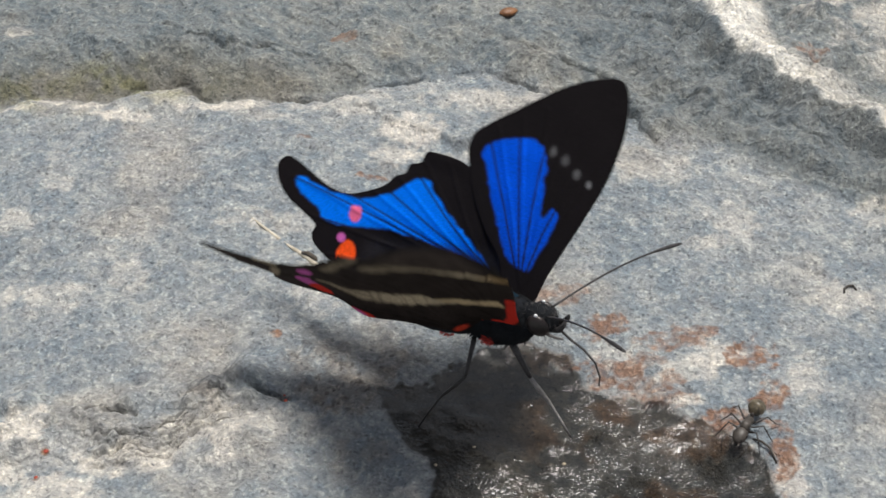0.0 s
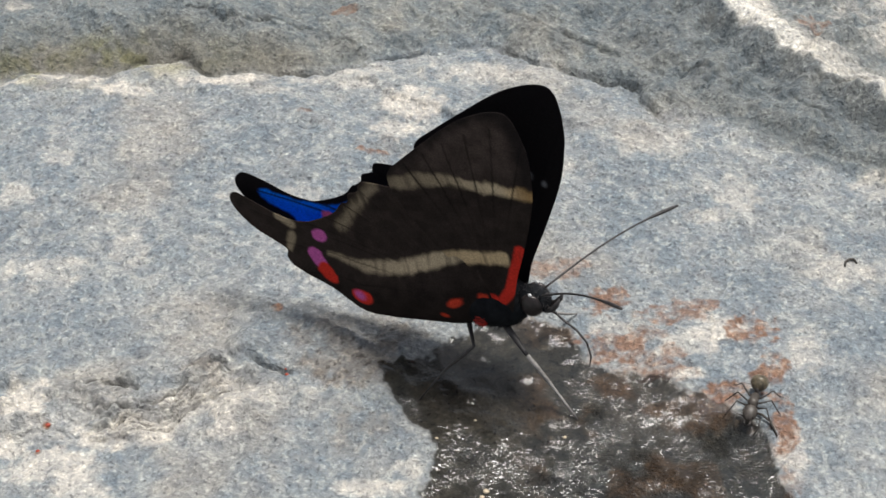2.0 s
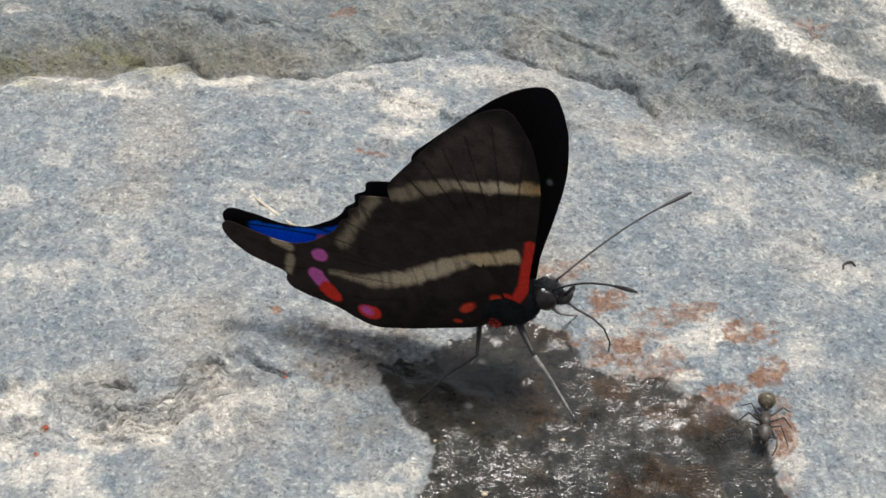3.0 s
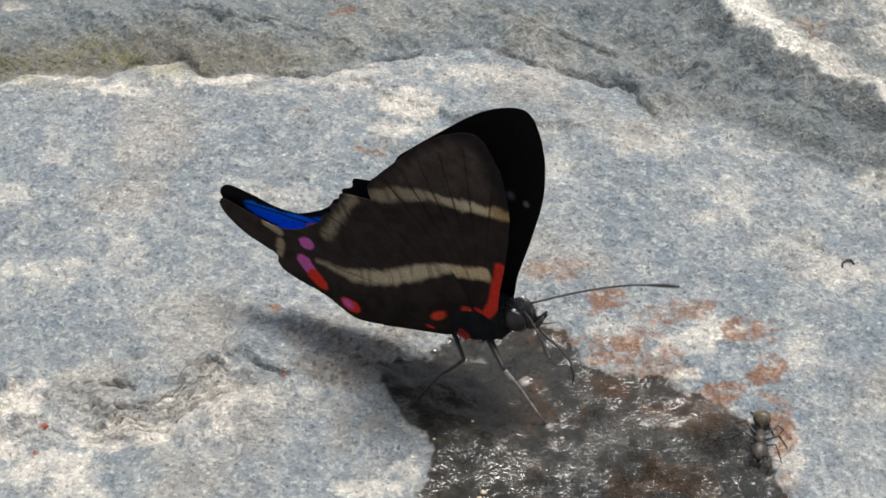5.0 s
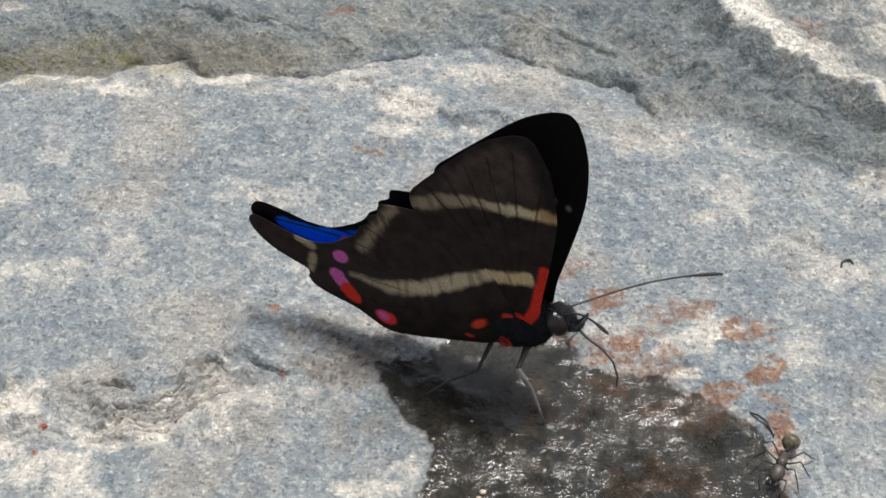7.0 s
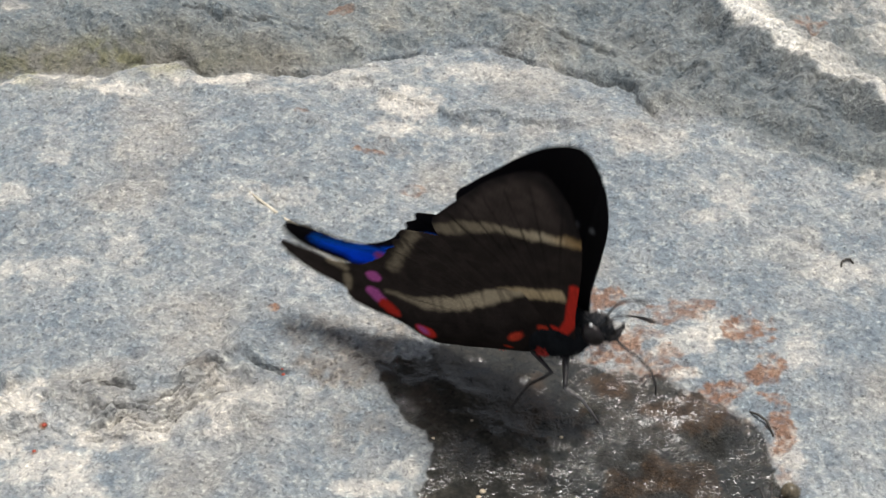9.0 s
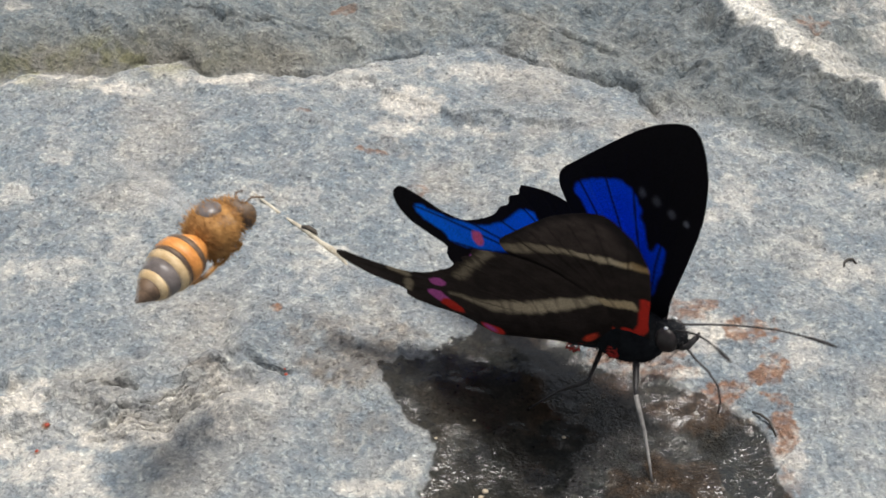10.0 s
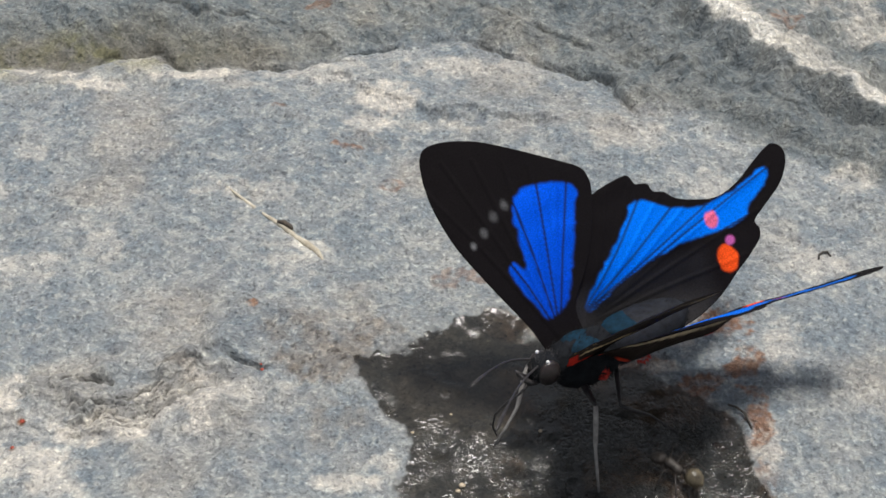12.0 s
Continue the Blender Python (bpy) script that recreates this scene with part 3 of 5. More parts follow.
def build_ground():
    far = np.cumsum(0.13 * 1.10 ** np.arange(1, 130))
    far = far[far < 60000]
    def axis(a, b):
        mid = np.arange(a, b, 0.12)
        return np.concatenate([(mid[0] - far)[::-1], mid, mid[-1] + far])
    xs, ys = axis(-47, 47), axis(-34, 49)
    x, y = np.meshgrid(xs, ys)
    z = rock_height(x, y)
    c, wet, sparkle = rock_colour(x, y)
    nx, ny = len(xs), len(ys)
    co = np.stack([x, y, z], -1).reshape(-1, 3) * MM
    i, j = np.meshgrid(np.arange(nx - 1), np.arange(ny - 1))
    a = (j * nx + i).ravel()
    faces = np.stack([a, a + 1, a + nx + 1, a + nx], 1)
    me = bpy.data.meshes.new("ground")
    me.vertices.add(len(co))
    me.vertices.foreach_set("co", co.ravel())
    me.loops.add(faces.size)
    me.loops.foreach_set("vertex_index", faces.ravel().astype(np.int32))
    me.polygons.add(len(faces))
    me.polygons.foreach_set("loop_start", (np.arange(len(faces)) * 4).astype(np.int32))
    me.update(calc_edges=True)
    me.polygons.foreach_set("use_smooth", np.ones(len(faces), bool))
    tint = me.attributes.new("tint", "FLOAT_COLOR", "POINT")
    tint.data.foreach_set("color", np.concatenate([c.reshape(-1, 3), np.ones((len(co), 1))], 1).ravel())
    damp = me.attributes.new("wet", "FLOAT", "POINT")
    damp.data.foreach_set("value", wet.ravel())
    me.attributes.new("sparkle", "FLOAT", "POINT").data.foreach_set("value", sparkle.ravel())
    me.materials.append(rock_material())
    return tagged(new("ground", me), "grey-blue weathered slate rock with ledges, rust stains and a dark damp hollow", "rock", kind="structure")


def rock_z(x, y):
    """Height of the rock at a place, in millimetres."""
    return float(rock_height(np.array([x]), np.array([y]))[0])


ground = build_ground()


# ------------------------------------------------------------ the butterfly (millimetres in the body's space: x forward, y to its left, z up)
def wing_material():
    m, nodes, links, bsdf = material("wing_scales")
    tint = nodes.new("ShaderNodeAttribute")
    tint.attribute_name = "tint"
    sheen = nodes.new("ShaderNodeAttribute")
    sheen.attribute_name = "sheen"
    co = nodes.new("ShaderNodeTexCoord")
    scales = node(nodes, "ShaderNodeTexNoise", Scale=9000.0, Detail=2.0)
    links.new(co.outputs["Object"], scales.inputs["Vector"])
    ramp = nodes.new("ShaderNodeValToRGB")
    ramp.color_ramp.elements[0].position, ramp.color_ramp.elements[0].color = 0.3, (0.72, 0.72, 0.72, 1)
    ramp.color_ramp.elements[1].position, ramp.color_ramp.elements[1].color = 0.7, (1.2, 1.2, 1.2, 1)
    links.new(scales.outputs[0], ramp.inputs[0])
    mul = nodes.new("ShaderNodeMix")
    mul.data_type, mul.blend_type = "RGBA", "MULTIPLY"
    mul.inputs[0].default_value = 1.0
    links.new(tint.outputs["Color"], mul.inputs[6])
    links.new(ramp.outputs[0], mul.inputs[7])
    links.new(mul.outputs[2], bsdf.inputs["Base Color"])
    rough = nodes.new("ShaderNodeMapRange")
    rough.inputs[3].default_value, rough.inputs[4].default_value = 0.8, 0.42
    links.new(sheen.outputs["Fac"], rough.inputs[0])
    links.new(rough.outputs[0], bsdf.inputs["Roughness"])
    links.new(sheen.outputs["Fac"], bsdf.inputs["Metallic"])
    bsdf.inputs["Specular IOR Level"].default_value = 0.05
    bump = node(nodes, "ShaderNodeBump", Strength=0.35, Distance=0.00004)
    links.new(scales.outputs[0], bump.inputs["Height"])
    links.new(bump.outputs[0], bsdf.inputs["Normal"])
    return m


BLACK, BROWN, CREAM = np.array([0.0085, 0.0072, 0.0080]), np.array([0.0350, 0.0260, 0.0225]), np.array([0.56, 0.45, 0.30])
BLUE, VIOLET, RED, PINK, ORANGE = np.array([0.0, 0.20, 0.95]), np.array([0.002, 0.11, 0.84]), np.array([0.60, 0.035, 0.022]), np.array([0.52, 0.11, 0.36]), np.array([0.85, 0.085, 0.012])
ROSE, SMOKE, WHITE = np.array([0.85, 0.16, 0.30]), np.array([0.026, 0.025, 0.027]), np.array([0.55, 0.56, 0.58])

FORE = [(-1.3, 0.3), (2.1, 1.35), (5.8, 2.75), (9.5, 3.95), (12.5, 4.35), (14.2, 4.3), (15.5, 4.05), (16.5, 3.7), (17.05, 3.0), (16.9, 1.5), (15.95, -0.75),
        (13.95, -3.62), (12.0, -6.2), (11.35, -7.0), (10.6, -7.4), (9.3, -7.3), (6.4, -6.0), (4.1, -4.4), (2.0, -2.6), (-0.6, -2.4), (-1.6, -1.6)]
HIND = [(-1.4, 1.6), (3.9, 0.60), (7.9, -1.70), (9.6, -4.00), (10.2, -6.70), (9.95, -7.30), (9.35, -7.60), (9.1, -8.50), (8.4, -8.80), (8.1, -9.60), (7.4, -10.35),
        (6.85, -11.67), (6.45, -13.60), (6.9, -15.43), (8.0, -17.36), (8.85, -18.88), (8.9, -19.59), (8.3, -20.15), (7.2, -20.00), (5.8, -18.98), (4.6, -17.25),
        (3.8, -16.14), (3.1, -16.34), (2.3, -16.04), (1.3, -14.72), (0.5, -13.40), (-0.9, -11.4), (-1.8, -9.2), (-2.1, -6.5), (-2.1, -3.0), (-2.0, -0.3)]
FORE_BLUE = [(11.3, -1.3), (11.4, -2.8), (10.6, -5.2), (9.6, -5.8), (6.8, -4.4), (3.4, -2.6), (2.1, -1.3), (2.0, -0.2), (3.2, 0.25), (4.9, 0.95), (6.3, 1.15),
             (6.9, 0.75), (6.0, 0.0), (8.6, -0.4), (10.6, -0.9)]
HIND_BLUE = [(8.1, -7.1), (6.9, -9.5), (6.3, -11.5), (6.2, -13.6), (6.5, -15.4), (7.4, -17.8), (7.2, -18.5), (6.2, -17.8), (5.2, -16.4), (4.4, -15.8),
             (4.0, -14.5), (4.0, -11.9), (4.0, -9.4), (3.2, -5.6), (1.5, -1.4), (2.2, -1.3), (3.6, -2.5), (6.2, -5.1)]
FORE_VEINS = [(14.8, 4.6), (15.6, 2.4), (14.9, 0.2), (13.9, -1.8), (12.9, -3.6), (11.9, -5.4)]
HIND_VEINS = [(9.6, -5.2), (9.4, -7.2), (8.2, -9.4), (7.0, -11.6), (6.6, -14.0), (7.4, -18.6), (4.5, -16.6), (1.6, -14.6)]


def paint(c, mask, colour):
    return c * (1 - mask[..., None]) + colour * mask[..., None]


def soft(d, w=0.09):
    return step(-w, w, d)


def veins(a, b, root, tips, width):
    d = np.full(a.shape, 9.0)
    for i, (ta, tb) in enumerate(tips):
        bend = 0.4 * (i - len(tips) / 2) / len(tips)
        mid = ((root[0] + ta) / 2 + bend * 0.4, (root[1] + tb) / 2 + bend)
        d = np.minimum(d, line_dist(a, b, [root, mid, (ta, tb)]))
    return step(width, width * 0.3, d)


def fore_dorsal(a, b, n):
    b = b + 0.03 * a
    c = np.tile(BLACK, (*a.shape, 1))
    blue = soft(shape(a + 0.12 * n, b + 0.12 * n, rounded(FORE_BLUE, 4)), 0.16)
    blue = blue * (1 - 0.9 * veins(a, b, (0.6, -0.6), [(9.0, 1.6), (12.0, -1.0), (12.4, -3.4), (11.4, -5.8)], 0.13))
    c = paint(c, blue * (0.75 + 0.25 * step(1.5, 8, a)), VIOLET)
    white = np.zeros_like(a)
    for ca, cb, r, k in ((9.1, 3.0, 0.42, 0.42), (9.7, 1.9, 0.5, 0.2), (10.5, 0.75, 0.6, 0.16), (11.0, -0.3, 0.6, 0.22)):
        white = np.maximum(white, k * step(1.0, 0.2, np.hypot((a - ca) / r, (b - cb) / (r * 0.8)) + 0.15 * n))
    return paint(c, white * 0.7, WHITE), blue * 0.65


def fore_ventral(a, b, n):
    b = b + 0.03 * a
    c = np.tile(BROWN, (*a.shape, 1)) * (1 + 0.25 * n[..., None])
    c *= (0.78 + 0.85 * step(10.0, 12.5, a) - 0.12 * step(4.5, 2.5, a))[..., None]
    rays = step(0.2, 0.9, fbm(a * 0.22 + 0.5 * b, b * 1.0, 0.42, 2, 64))      # scales lie in fine rows
    v = veins(a, b, (0.6, -0.4), FORE_VEINS, 0.10) * (0.1 + 0.9 * step(6, 11, a))
    band = line_dist(a + 0.2 * n, b, [(10.1, 5.6), (10.1, 3.0), (10.3, 0.5), (10.7, -2.0), (10.5, -4.6), (10.0, -7.4)])
    m = step(0.76, 0.24, band) * (0.95 - 0.55 * step(2.5, -4.5, b))
    c = paint(c, m * (1 - 0.9 * v) * (1 - 0.35 * rays), CREAM + (np.array([0.62, 0.36, 0.12]) - CREAM) * (0.8 * step(1.5, 4.5, b))[..., None])
    band = line_dist(a + 0.15 * n, b, [(4.1, 0.8), (3.8, -2.0), (3.4, -5.0), (3.0, -8.0)])
    m = step(0.82, 0.36, band) * step(1.35, 1.05, b + 0.0 * a - 0.0) * (0.95 - 0.3 * step(-3, -6, b))
    c = paint(c, m * (1 - 0.6 * v) * (1 - 0.45 * rays) * (0.72 + 0.28 * step(-5, -1, b)), CREAM * np.array([1.05, 0.98, 0.86]))
    c = c * (1 - 0.55 * v[..., None])
    c = paint(c, 0.8 * step(1.3, 0.1, shape(a, b, rounded(FORE, 3)) + 0.15 * n) * step(8, 12, a), BLACK)
    red = soft(0.42 - line_dist(a, b + 0.05 * n, [(0.2, -0.1), (1.2, 0.75), (5.0, 2.25)]), 0.08)
    red = np.maximum(red, soft(0.5 - np.hypot(a - 0.2, b + 0.9), 0.1))
    return paint(c, red * (1 - 0.3 * rays), RED), np.zeros_like(a)


def hind_dorsal(a, b, n):
    b = (b + 0.02 * a) / 0.985
    c = np.tile(BLACK, (*a.shape, 1))
    c = paint(c, step(3.9, 2.2, a) * step(-12.5, -10.5, b) * 0.9, SMOKE)
    blue = soft(shape(a + 0.1 * n, b + 0.1 * n, rounded(HIND_BLUE, 4)), 0.14)
    blue = blue * (1 - 0.85 * veins(a, b, (1.4, -0.6), [(8.4, -7.6), (7.2, -10.4), (6.5, -13.6), (7.6, -19.4), (4.6, -17.2)], 0.13))
    c = paint(c, blue, BLUE)
    c = paint(c, soft(0.62 - np.hypot((a - 4.95) / 1.1, (b + 12.75)) - 0.1 * n, 0.1), ROSE)
    c = paint(c, soft(0.9 - np.hypot((a - 1.75) / 1.25, (b + 13.2) / 0.95) - 0.08 * n, 0.1), ORANGE)
    c = paint(c, soft(0.4 - np.hypot((a - 3.0) / 0.9, (b + 13.8)), 0.12), PINK)
    return c, blue * 0.45


def hind_ventral(a, b, n):
    b = (b + 0.02 * a) / 0.985
    c = np.tile(BROWN, (*a.shape, 1)) * (1 + 0.25 * n[..., None])
    c *= (0.85 - 0.3 * step(2.6, 0.6, a))[..., None]
    rays = step(0.2, 0.9, fbm(a * 0.22 + 0.2 * b, b * 1.0, 0.42, 2, 65))
    v = veins(a, b, (1.0, -0.5), HIND_VEINS, 0.09) * step(-5, -9, b)
    line = line_dist(a + 0.12 * n, b, [(4.4, 1.2), (3.5, -2.4), (2.8, -5.8), (2.85, -9.3), (3.5, -12.3)])
    m = step(0.78, 0.3, line + 0.32 * step(-6, -12.3, b)) * (0.85 - 0.35 * step(-5, -11, b))
    c = paint(c, m * (1 - 0.4 * v) * (1 - 0.4 * rays), CREAM)
    line = line_dist(a + 0.2 * n, b, [(9.9, -5.9), (8.3, -7.7), (6.1, -10.3)])
    c = paint(c, step(0.75, 0.05, line) * 0.34 * (1 - 0.7 * v) * (1 - 0.6 * rays), CREAM)
    c = paint(c, step(0.55, 0.2, line_dist(a, b, [(6.9, -15.9), (6.2, -14.9)])) * 0.55, CREAM)
    c = paint(c, step(0.5, 0.15, line_dist(a + 0.2 * n, b, [(5.2, -15.2), (4.0, -15.9)])) * 0.45, CREAM)
    c = c * (1 - 0.4 * v[..., None])
    for ca, cb, rr in ((0.25, -1.3, 0.42), (0.35, 0.75, 0.36), (-0.9, -2.6, 0.3)):
        c = paint(c, soft(rr - np.hypot((a - ca) / 0.8, (b - cb) / 1.2) - 0.14 * n, 0.14) * 0.9, RED * np.array([1.0, 1.6, 1.2]))
    c = paint(c, soft(0.72 - np.hypot((a - 5.2) / 0.85, (b + 12.6) / 0.95) - 0.08 * n, 0.1), PINK)
    c = paint(c, soft(0.62 - line_dist(a, b, [(3.5, -13.7), (2.7, -13.5)]) - 0.08 * n, 0.1), PINK)
    c = paint(c, soft(0.62 - line_dist(a, b, [(2.1, -13.3), (1.3, -12.9)]) - 0.08 * n, 0.12), RED)
    spot = soft(0.9 - np.hypot((a - 0.3) / 0.75, (b + 9.75) / 1.2) - 0.08 * n, 0.1)
    c = paint(c, spot, RED)
    c = paint(c, spot * step(0.9, 0.2, np.hypot((a - 0.5) / 0.7, (b + 9.9) / 1.0)), PINK)
    return c, np.zeros_like(a)


def build_wing(name, outline, dorsal, ventral, side, mat, parent, label, cell=0.11):
    """A thin wing of two scaled sheets joined at the rim. side: 1 left, -1 right."""
    edge = rounded(outline, 8)
    ea, eb = np.array(edge).T
    ga, gb = np.arange(ea.min() - 2 * cell, ea.max() + 2 * cell, cell), np.arange(eb.min() - 2 * cell, eb.max() + 2 * cell, cell)
    a, b = np.meshgrid(ga, gb)
    wavy = 0.05 * fbm(a, b, 0.9, 2, 61)
    inn = shape(a, b, edge)
    # cells that touch the outline keep their corners by sliding them onto it
    good = inn > 0
    cells = good[:-1, :-1] | good[1:, :-1] | good[:-1, 1:] | good[1:, 1:]
    used = np.zeros_like(good)
    for dj in (0, 1):
        for di in (0, 1):
            used[dj:dj + cells.shape[0], di:di + cells.shape[1]] |= cells
    seg_a, seg_b = np.append(ea, ea[0]), np.append(eb, eb[0])
    pa, pb = a.copy(), b.copy()
    slide = used & ~good
    best = np.full(slide.sum(), 1e9)
    oa, ob = a[slide], b[slide]
    na, nb = oa.copy(), ob.copy()
    for k in range(len(ea)):
        ua, ub = seg_a[k + 1] - seg_a[k], seg_b[k + 1] - seg_b[k]
        s = np.clip(((oa - seg_a[k]) * ua + (ob - seg_b[k]) * ub) / (ua * ua + ub * ub + 1e-12), 0, 1)
        qa, qb = seg_a[k] + s * ua, seg_b[k] + s * ub
        d = np.hypot(oa - qa, ob - qb)
        na, nb, best = np.where(d < best, qa, na), np.where(d < best, qb, nb), np.minimum(d, best)
    pa[slide], pb[slide] = na, nb
    index = np.full(a.shape, -1)
    index[used] = np.arange(used.sum())
    va, vb = pa[used], pb[used]
    tips = FORE_VEINS if outline is FORE else HIND_VEINS
    ridge = veins(va, vb, (0.6, -0.5), tips, 0.22)
    z = 0.35 * np.sin(np.clip(va / 12, 0, 1.6) * 1.9) - 0.010 * (vb + 6) ** 2 * 0.35 + 0.05 * ridge + 0.05 * fbm(va, vb, 3, 2, 62)
    if outline is HIND:                              # the tails bend up a little
        z = z + 0.014 * np.clip(-13.0 - vb, 0, 8) ** 2 + 0.10 * step(1.4, 0.1, line_dist(va, vb, HIND[:5]))
    if outline is HIND:                              # the inner margin is dished round the abdomen
        z = z - 1.25 * np.exp(-((va - 0.3) / 2.4) ** 2) * step(-13.0, -9.0, vb) * step(0.5, -2.0, vb)
    thick = np.where(slide[used], 0.004, 0.03)
    n = fbm(va, vb, 0.8, 3, 63)
    top = np.stack([vb, side * va, z + thick], 1)
    low = np.stack([vb, side * va, z - thick], 1)
    jj, ii = np.nonzero(cells)
    quad = np.stack([index[jj, ii], index[jj, ii + 1], index[jj + 1, ii + 1], index[jj + 1, ii]], 1)
    m = len(va)
    if side > 0:
        quad = quad[:, ::-1]
    both = np.concatenate([quad, quad[:, ::-1] + m])
    count = {}
    for q in quad:
        for p, r in zip(q, np.roll(q, -1)):
            count[(p, r)] = True
    rim = [(r, p, p + m, r + m) for p, r in count if (r, p) not in count]
    me = bpy.data.meshes.new(name)
    me.from_pydata((np.concatenate([top, low]) * MM).tolist(), [], both.tolist() + rim)
    me.polygons.foreach_set("use_smooth", np.ones(len(me.polygons), bool))
    c1, s1 = dorsal(va, vb, n)
    c2, s2 = ventral(va, vb, n)
    rgba = np.concatenate([np.concatenate([c1, c2]), np.ones((2 * m, 1))], 1).clip(0, 1)
    me.attributes.new("tint", "FLOAT_COLOR", "POINT").data.foreach_set("color", rgba.ravel())
    me.attributes.new("sheen", "FLOAT", "POINT").data.foreach_set("value", np.concatenate([s1, s2]).clip(0, 1))
    me.materials.append(mat)
    ob = new(name, me)
    ob.parent = parent
    return tagged(ob, label)


PIVOT = {"fore": (1.2, 1.2, 1.2), "hind": (-1.2, 1.2, 1.12)}
FEMUR, SHIN = 3.1, 6.5


def build_butterfly():
    fly = new("butterfly")
    tagged(fly, "black butterfly with metallic blue patches, tailed wings and cream-striped brown undersides", "butterfly")
    scales = wing_material()
    plush = speckled("blue_black_fur", (0.006, 0.0065, 0.008), (0.015, 0.017, 0.020), 0.0008, 0.9, Specular_IOR_Level=0.12)
    dark = speckled("dark_abdomen", (0.007, 0.007, 0.009), (0.019, 0.022, 0.028), 0.0006, 0.75, Specular_IOR_Level=0.2)
    eye_m = speckled("brown_eye", (0.012, 0.009, 0.009), (0.035, 0.026, 0.025), 0.0004, 0.35)
    horn = speckled("dark_horn", (0.012, 0.011, 0.012), (0.05, 0.045, 0.045), 0.0006, 0.5)
    shin_m = speckled("pale_grey_shin", (0.16, 0.15, 0.145), (0.36, 0.34, 0.32), 0.0006, 0.5)
    red_m = speckled("red_scales", (0.45, 0.015, 0.012), (0.75, 0.05, 0.03), 0.0004, 0.6)
    white_m = speckled("white_scales", (0.6, 0.6, 0.6), (0.85, 0.85, 0.85), 0.0004, 0.5)
    thorax_rows = swell([(2.5, 0.6, 0.7, 0.4), (1.9, 1.35, 1.45, 0.25), (0.6, 1.85, 2.0, 0.1), (-1.2, 1.85, 2.05, 0.1), (-2.4, 1.6, 1.8, 0.2), (-2.9, 1.2, 1.3, 0.3)], 18)
    thorax = part("thorax", lathe(thorax_rows, 30, 0.05), plush, fly, "blue-black furry thorax")
    part("fur", fur(thorax_rows, 900, 0.55, 0.03, 5), plush, thorax)
    rows = [(-2.3, 1.5, 1.5, 0.3), (-3.6, 1.95, 1.75, 0.45), (-5.5, 2.05, 1.8, 0.6), (-7.4, 1.8, 1.5, 0.75), (-8.7, 1.2, 1.05, 0.85), (-9.5, 0.35, 0.35, 0.95)]
    abdomen_rows = [(x, ry * (1 + 0.012 * math.sin(x * 5.2)), rz * (1 + 0.012 * math.sin(x * 5.2)), zc) for x, ry, rz, zc in swell(rows, 44)]
    abdomen = part("abdomen", lathe(abdomen_rows, 28), dark, fly, "dark grey ringed abdomen")
    part("fur", fur(abdomen_rows, 500, 0.35, 0.025, 6, 1.2), dark, abdomen)
    head_rows = swell([(4.2, 0.35, 0.4, 0.5), (3.8, 0.85, 0.9, 0.65), (3.0, 1.05, 1.15, 0.7), (2.2, 1.0, 1.1, 0.6), (1.7, 0.7, 0.9, 0.45)], 12)
    head = part("head", lathe(head_rows, 24, 0.04), plush, fly)
    part("fur", fur(head_rows, 420, 0.4, 0.025, 7, -0.2), horn, head)
    for s in (1, -1):
        eye = part("eye", ball(0.9, 0.48, 1.0, (3.0, s * 0.74, 0.65), 22), eye_m, head, "dull brown compound eye")
        part("eye_spot", ball(0.15, 0.12, 0.15, (3.1, s * 0.75, 1.66), 10), white_m, head, "white fleck above the eye")
        palp = [Vector(p) * MM for p in ((3.9, s * 0.4, 0.0), (4.5, s * 0.42, 0.2), (4.95, s * 0.36, 0.7), (5.2, s * 0.3, 1.15))]
        part("palp", tube(palp, [0.00020, 0.00024, 0.0002, 0.00006], 8), horn, head)
    coil = [Vector(p) * MM for p in ((4.1, 0, 0.0), (5.0, -0.2, -0.9), (6.1, -0.5, -1.5), (6.9, -0.8, -2.4), (7.1, -1.0, -3.6), (6.8, -1.0, -4.6))]
    part("proboscis", tube(coil, [0.00011, 0.0001, 0.00009, 0.00008, 0.00007, 0.00005], 7), horn, head, "thin dark curved proboscis")
    saddle = speckled("teal_scales", (0.004, 0.012, 0.018), (0.009, 0.034, 0.060), 0.0006, 0.85, Specular_IOR_Level=0.1)
    part("saddle", ball(1.7, 1.35, 0.5, (-0.2, 0, 1.66), 24), saddle, thorax, "dark teal scales on the back")
    part("saddle", ball(2.2, 1.3, 0.5, (-4.2, 0, 1.80), 24), saddle, abdomen, "blue scales at the waist")
    for s in (1, -1):
        for x, z, r in ((-0.9, -0.5, 0.45), (-5.0, -1.2, 0.55)):
            i = min(range(len(thorax_rows)), key=lambda k: abs(thorax_rows[k][0] - x))
            _, ry, rz, zc = thorax_rows[i] if x > -2.6 else (0, 1.95, 1.9, 0.5)
            y = ry * math.sqrt(max(0.05, 1 - ((z - zc) / rz) ** 2))
            part("red_tuft", fur([(x + r, 0.06, r * 0.5, 0), (x, 0.1, r, 0), (x - r, 0.06, r * 0.5, 0)], 130, 0.3, 0.05, int(10 + x * 10)), red_m, thorax, "red hair tuft").location = (0, s * y * MM, z * MM)
    wings = {}
    for s, side in ((1, "left"), (-1, "right")):
        wings[side, "fore"] = build_wing("forewing", FORE, fore_dorsal, fore_ventral, s, scales, fly, "black forewing, blue above, brown with cream stripes below")
        wings[side, "hind"] = build_wing("hindwing", HIND, hind_dorsal, hind_ventral, s, scales, fly, "tailed hindwing with blue, red and pink marks")
    antennae = {}
